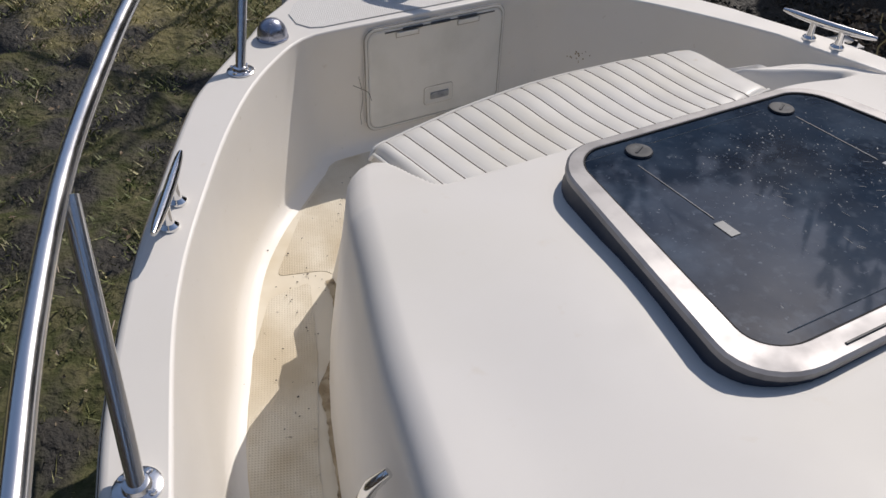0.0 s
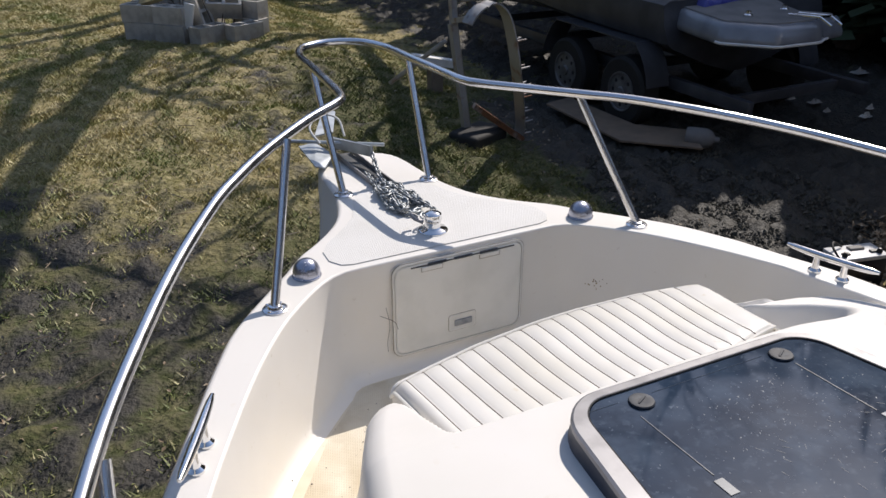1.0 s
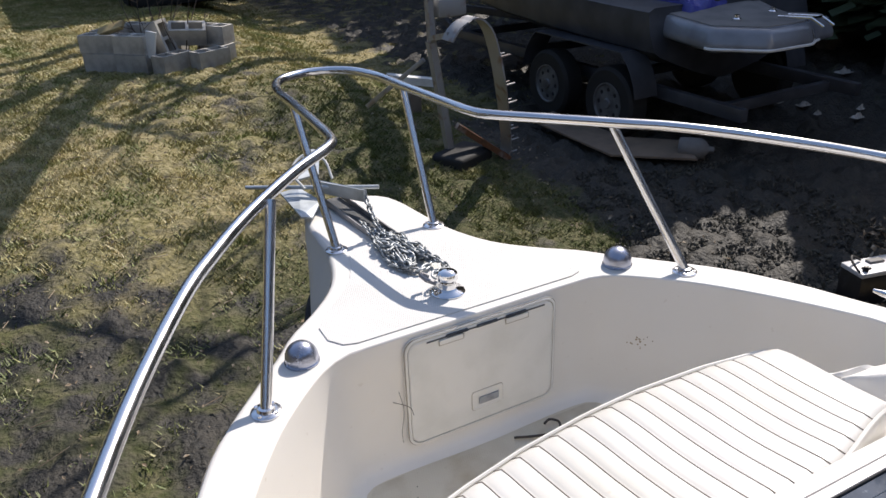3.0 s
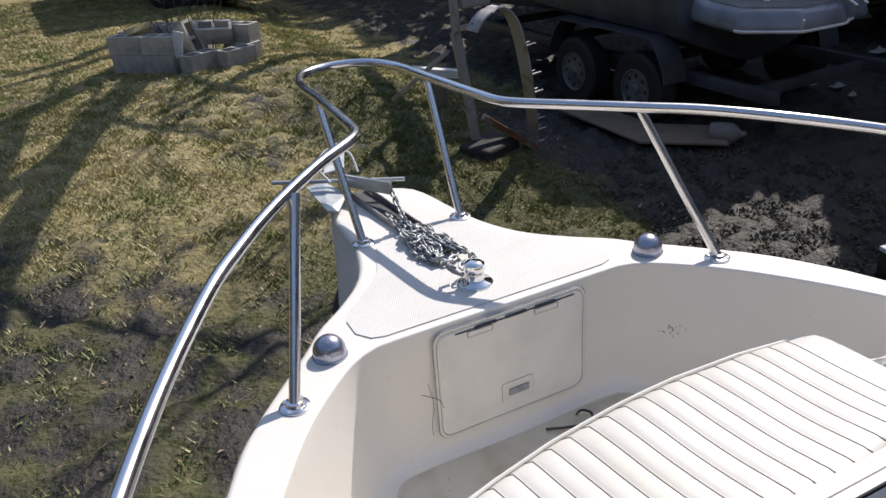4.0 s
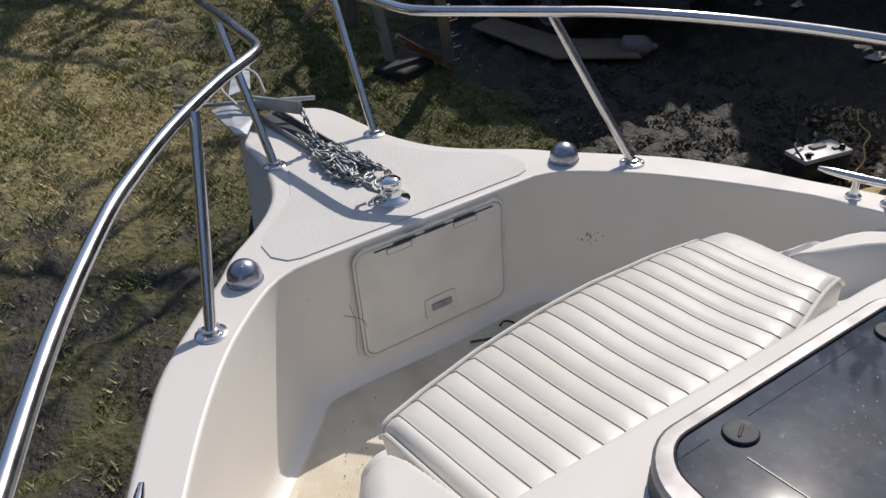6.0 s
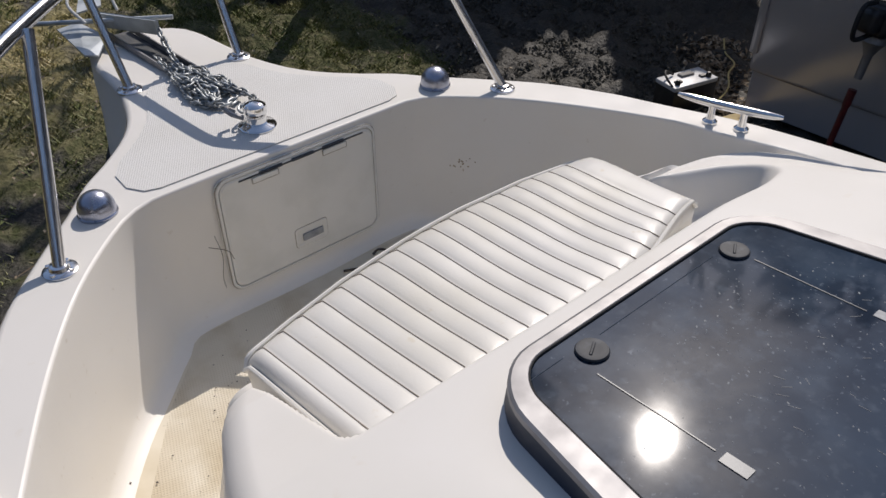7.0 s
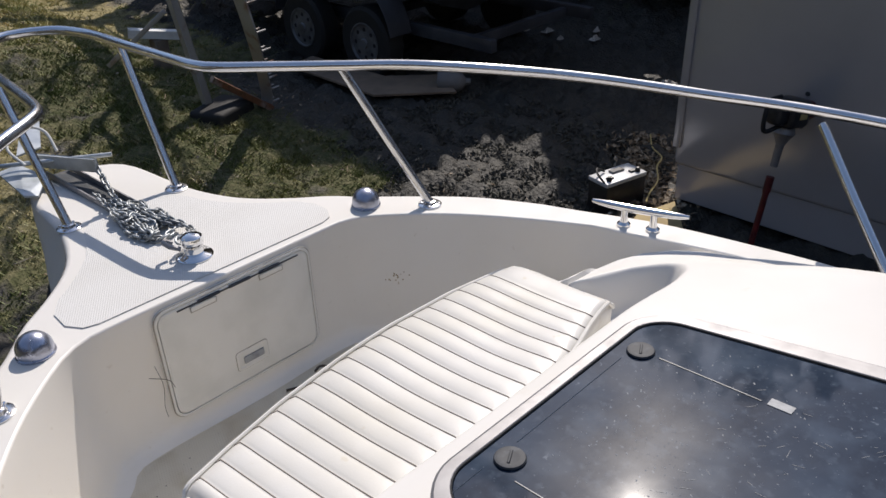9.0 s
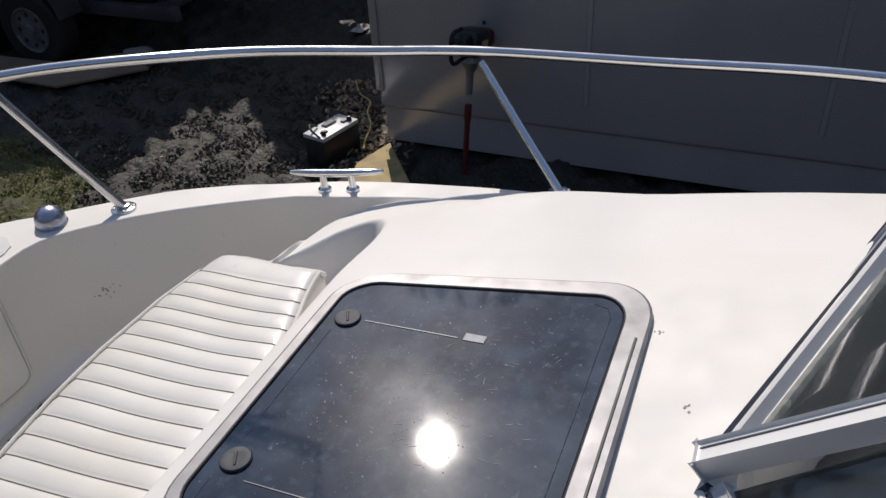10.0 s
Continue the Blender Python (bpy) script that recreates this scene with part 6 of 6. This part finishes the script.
# ---- unseen trees added to shade the yard ----
def build_tree(x, y, height, seed, limbs=(), twigs=8):
    rnd = random.Random(seed)
    tr = thing("bare_tree", "tall bare deciduous tree out of view, there for its shadows", "tree", group="yard trees", at=(x, y, ground_height(x, y)))
    z0 = ground_height(x, y) - 0.1
    trunk = bmesh.new()
    b, top = Vector((x, y, z0)), Vector((x - 0.4, y - 0.3, z0 + height))
    path = [b + (top - b) * t + Vector((rnd.uniform(-0.15, 0.15), rnd.uniform(-0.15, 0.15), 0)) * (1 if 0 < t < 1 else 0) for t in (0, 0.15, 0.35, 0.55, 0.75, 1)]
    tube(trunk, path, [0.34, 0.27, 0.23, 0.19, 0.13, 0.04], 12)
    part("trunk", trunk, BARK, tr)
    crown = bmesh.new()
    def limb(p, d, length, r, depth):
        q = p + d * length * 0.5 + Vector((rnd.uniform(-1, 1), rnd.uniform(-1, 1), rnd.uniform(-0.3, 0.6))) * length * 0.1
        e = p + d * length
        tube(crown, [p, q, e], [r, r * 0.75, r * 0.45], 6, cap=False)
        if depth == 0:
            return
        for _ in range(3):
            t = rnd.uniform(0.4, 1.0)
            s = q + (e - q) * t if t > 0.5 else p + (q - p) * 2 * t
            nd = (d + Vector((rnd.uniform(-1, 1), rnd.uniform(-1, 1), rnd.uniform(-0.4, 0.8))) * 0.75).normalized()
            limb(s, nd, length * rnd.uniform(0.45, 0.7), r * 0.5, depth - 1)
    for k in range(twigs):
        t = 0.45 + 0.5 * k / 8
        p = b + (top - b) * t
        a = k * 2.4 + rnd.random()
        d = Vector((math.cos(a), math.sin(a), rnd.uniform(0.25, 0.8))).normalized()
        limb(p, d, rnd.uniform(1.6, 2.8) * (1.25 - 0.5 * t), 0.09 * (1.2 - t), 3)
    for r0, r1, way in limbs:
        line = spline(way, 20)
        tube(crown, [tuple(p) for p in line], [r0 + (r1 - r0) * k / 19 for k in range(20)], 8, cap=False)
        for k in (9, 13, 16, 19):
            limb(Vector(line[k]), Vector((rnd.uniform(-1, 0.2), rnd.uniform(-1, 0.4), rnd.uniform(-0.3, 0.4))).normalized(), rnd.uniform(0.8, 1.5), r1 * 0.5, 2)
    part("crown", crown, BARK, tr, "bare branching crown")


def over(x, y, z):
    """A point at height z whose shade falls on the lawn at x, y."""
    return (x + SUN.x / SUN.z * (z - 0.4), y + SUN.y / SUN.z * (z - 0.4), z)


# limbs of an unseen tree, laid out backwards from their shadows on the lawn
fork = [(9.0, 16.9, 8.5), over(1.1, 11.75, 9.6), over(0.5, 11.3, 10.0)]
build_tree(9.0, 16.9, 9.4, 2, [
    (0.14, 0.08, fork[:2] + [over(0.55, 12.1, 9.9), over(0.1, 12.04, 10.1), over(-0.5, 11.4, 10.4), over(-1.46, 10.9, 10.6), over(-3.0, 10.0, 11.0)]),
    (0.14, 0.08, fork + [over(-0.05, 11.3, 10.1), over(-0.55, 10.85, 10.2), over(-1.45, 10.2, 10.4), over(-3.0, 9.3, 10.6)]),
    (0.16, 0.11, fork + [over(-0.1, 10.3, 9.6), over(-0.76, 9.3, 9.6), over(-1.43, 8.56, 9.7), over(-2.4, 7.9, 9.8)]),
    (0.18, 0.12, fork + [over(0.25, 10.2, 9.2), over(-0.12, 9.2, 8.9), over(-0.48, 8.43, 8.8), over(-0.84, 7.4, 8.7), over(-1.05, 6.7, 8.7), over(-1.22, 5.9, 8.8), over(-1.3, 5.0, 8.9), over(-1.4, 4.0, 9.0), over(-1.5, 3.0, 9.1), over(-1.6, 2.0, 9.2)]),
    (0.11, 0.08, [over(-0.68, 7.95, 8.75), over(-1.02, 7.53, 8.8), over(-1.45, 7.05, 8.9), over(-2.2, 6.3, 9.0)]),
    (0.09, 0.06, [over(-1.1, 8.85, 9.6), over(-1.18, 8.1, 9.5), over(-1.29, 7.24, 9.4), over(-1.5, 6.2, 9.3), over(-1.6, 4.9, 9.2), over(-1.75, 3.4, 9.2)]),
    (0.08, 0.05, [over(0.25, 10.2, 9.2), over(0.6, 9.0, 8.6), over(0.98, 8.4, 8.3)]),
], 3)
# unseen tree added so its limbs cast the forked shadow near the implement
build_tree(7.6, 13.0, 8.6, 6, [
    (0.15, 0.09, [(7.5, 12.9, 5.6), (7.73, 12.6, 6.2), (7.83, 11.67, 6.6), (7.89, 10.86, 6.9), (7.86, 10.17, 7.2), (7.8, 9.75, 7.4), (7.75, 9.35, 7.5)]),
    (0.08, 0.05, [(7.83, 11.67, 6.6), (8.0, 10.9, 6.9), (7.95, 10.3, 7.0), (7.8, 9.8, 7.1), (7.6, 9.4, 7.2)]),
])
build_tree(8.6, 18.4, 8.0, 7)
build_tree(9.6, 20.5, 12.5, 11)
build_tree(8.0, 22.0, 12.5, 12)


def build_car():
    g = ground_height(2.1, 15.5)
    car = thing("red_van", "dark red van parked at the far side of the lawn", "van", at=(2.1, 16.5, g))
    bm = bmesh.new()
    box(bm, (1.9, 4.5, 1.9), Matrix.Translation((2.1, 16.6, g + 1.27)), 0.14, 5)
    part("body", bm, DARKRED, car, "dark red painted body")
    bm = bmesh.new()
    box(bm, (1.8, 4.4, 0.3), Matrix.Translation((2.1, 16.6, g + 0.28)), 0.05, 3)
    part("underbody", bm, TYRE, car, "black bumper and underbody")
    bm = bmesh.new()
    box(bm, (0.5, 0.03, 0.16), Matrix.Translation((2.3, 14.35, g + 0.62)), 0.01, 1)
    part("grille", bm, BATTGREY, car, "pale bright grille")
    bm = bmesh.new()
    box(bm, (1.5, 0.03, 0.6), Matrix.Translation((2.1, 14.345, g + 1.75)), 0.01, 1)
    part("window", bm, BATTBLACK, car)
    for x in (1.28, 2.92):
        for y in (15.1, 18.0):
            ty = bmesh.new()
            turned(ty, [(0.2, -0.11), (0.33, -0.11), (0.36, -0.07), (0.36, 0.07), (0.33, 0.11), (0.2, 0.11), (0.1, 0.07), (0, 0.07)], Matrix.Translation((x, y, g + 0.36)) @ Matrix.Rotation(radians(90), 4, "Y"), 28)
            part("wheel", ty, TYRE, car)


DARKRED = mat("dark_red_paint", (0.16, 0.015, 0.02), 0.35, var=[(3, (0.12, 0.012, 0.015), 0.4, 0.7, 4)], coat=0.3)
build_car()


# ground outlines kept sunlit by gaps cut in the added evergreens' crowns
CLEARINGS = (
    [(1.0, 2.0), (1.5, 6.6), (2.60, 6.2), (2.42, 5.5), (2.40, 5.10), (2.72, 5.02), (2.72, 4.6), (3.0, 4.22), (3.45, 4.12), (3.90, 4.22), (3.34, 3.86), (3.10, 3.4), (3.12, 3.2), (3.0, 2.85), (2.0, 2.0)],
    [(4.05, 3.15), (4.15, 3.75), (4.55, 3.65), (4.35, 3.2)],
    [(5.35, 3.7), (5.45, 4.5), (5.75, 5.1), (6.15, 5.0), (5.85, 4.3), (5.6, 3.7)],
)


def within(x, y, ring):
    """Whether a plan point lies inside an outline."""
    hit = False
    for (ax, ay), (bx, by) in zip(ring, ring[1:] + ring[:1]):
        if (ay > y) != (by > y) and x < (bx - ax) * (y - ay) / (by - ay) + ax:
            hit = not hit
    return hit


# an unseen crown on a trunk, added only to throw shade on the ground
def build_shade_evergreen(x, y, height, width, seed, low=0.4):
    rnd = random.Random(seed)
    tr = thing("shade_evergreen", "unseen dark evergreen added to shade the ground by the trailers", "tree", group="evergreens", at=(x, y, 0))
    bm = bmesh.new()
    tube(bm, [(x, y, -0.1), (x, y, height * 0.95)], [0.2, 0.03], 8)
    part("trunk", bm, BARK, tr)
    verts, faces = [], []
    for _ in range(8500):
        t = rnd.random() ** 0.8
        z = low + (height - low) * t
        r = (width * (1 - t) if low < 6 else width * 1.2 * math.sqrt(max(0.0, 1 - (2 * t - 1) ** 2))) * (0.35 + 0.65 * rnd.random()) + 0.1
        a = rnd.uniform(0, 6.283)
        p = Vector((x + r * math.cos(a), y + r * math.sin(a), z))
        if any(within(p.x - SUN.x / SUN.z * (p.z - 0.05), p.y - SUN.y / SUN.z * (p.z - 0.05), clearing) for clearing in CLEARINGS):
            continue
        d = Vector((math.cos(a), math.sin(a), rnd.uniform(-0.5, 0.1)))
        s = Vector((-math.sin(a), math.cos(a), rnd.uniform(-0.3, 0.3)))
        L, w = rnd.uniform(0.3, 0.55), rnd.uniform(0.09, 0.2)
        k = len(verts)
        verts += [p - d * L * 0.5, p + s * w, p + d * L * 0.5, p - s * w]
        faces.append((k, k + 1, k + 2, k + 3))
    me = bpy.data.meshes.new("crown")
    me.from_pydata([tuple(v) for v in verts], [], faces)
    me.materials.append(NEEDLES)
    ob = new("crown", me)
    ob.parent = tr
    ob.location = -Vector((x, y, 0))


# placed by where each one's shade should fall: sx, sy on the ground
for k, (sx, sy, h, w, low) in enumerate(((3.72, 3.45, 5.3, 0.5, 3.8), (3.05, 5.2, 7.3, 0.45, 6.45), (4.3, 0.5, 5.0, 1.5, 0.4), (2.85, 5.75, 7.3, 0.45, 6.45), (2.8, 6.3, 7.3, 0.45, 6.45), (2.95, 6.85, 7.3, 0.45, 6.5), (4.6, 9.6, 6.5, 1.4, 4.0), (4.1, 4.75, 5.7, 0.7, 4.6), (5.2, 2.9, 5.0, 1.6, 0.4), (5.2, 4.4, 5.0, 1.6, 0.4), (5.2, 5.9, 5.0, 1.6, 0.4), (5.2, 7.4, 5.0, 1.6, 0.4), (5.4, 8.9, 5.2, 1.6, 0.4))):
    x, y, _ = over(sx, sy, h)
    build_shade_evergreen(x, y, h, w, 30 + k, low)


def build_scraps():
    """Crumpled pale scraps lying past the grey boat's stern."""
    for n, (x, y, w) in enumerate(((6.04, 6.1, 0.06), (6.16, 5.9, 0.09), (6.02, 5.62, 0.05), (6.25, 5.35, 0.08), (6.5, 5.5, 0.05), (5.45, 4.05, 0.13), (7.6, 6.5, 0.14))):
        rnd = random.Random(90 + n)
        bm = bmesh.new()
        rows = []
        for i in range(9):
            row = []
            for k in range(9):
                u, v = i / 8 - 0.5, k / 8 - 0.5
                row.append((x + w * (u * 1.6 + rnd.uniform(-0.06, 0.06)), y + w * (v + rnd.uniform(-0.06, 0.06)), ground_height(x, y) + 0.03 + rnd.uniform(0, 0.07) * (1 - 2 * max(abs(u), abs(v)))))
            rows.append(row)
        loft(bm, rows)
        ob = part("plastic_scrap", bm, CONCRETE, None, smooth=False)
        tagged(ob, "crumpled pale plastic scrap lying on the dark mud", "litter", group="litter on the mud")


build_scraps()


def build_far_woods():
    """Unseen woods that ring the yard, added to block low sky and darken reflections."""
    rnd = np.random.RandomState(15)
    verts, faces = [], []
    for n in range(36000):
        # the tallest and thickest stand, for the hatch's dark reflection, lies on the sunny side
        a, r = rnd.uniform(0, 6.2832) if n < 26000 else rnd.normal(0.6, 0.4), rnd.uniform(24, 32)
        top = 13.0 + 4 * math.sin(a * 7) * math.sin(a * 3 + 1) + 2.6 * math.exp(-((a - 0.6) / 0.5) ** 2) + rnd.uniform(-2, 2)
        z = top * rnd.rand() ** 1.1
        c = Vector((r * math.cos(a), 5 + r * math.sin(a), z))
        d1, d2 = Vector(rnd.normal(0, 0.5, 3)), Vector(rnd.normal(0, 0.5, 3))
        k = len(verts)
        verts += [tuple(c - d1), tuple(c - d2 * 0.6), tuple(c + d1), tuple(c + d2 * 0.6)]
        faces.append((k, k + 1, k + 2, k + 3))
    me = bpy.data.meshes.new("far_woods")
    me.from_pydata(verts, [], faces)
    me.materials.append(BARK)
    tagged(new("far_woods", me), "unseen bare brown woods added round the yard to cut skylight", "woods", kind="stuff")


build_far_woods()


def build_keel_blocks():
    for y in (-0.4, 0.9):
        kb = thing("keel_block", "stacked timber block under the boat's keel", "block", group="keel blocks", at=(0, y, 0))
        for n in range(3):
            bm = bmesh.new()
            box(bm, (0.42 - 0.04 * n, 0.2, 0.145), Matrix.Translation((0.02 * (n - 1), y, 0.07 + 0.145 * n)), 0.008, 1)
            part("timber", bm, WOOD, kb)


build_keel_blocks()
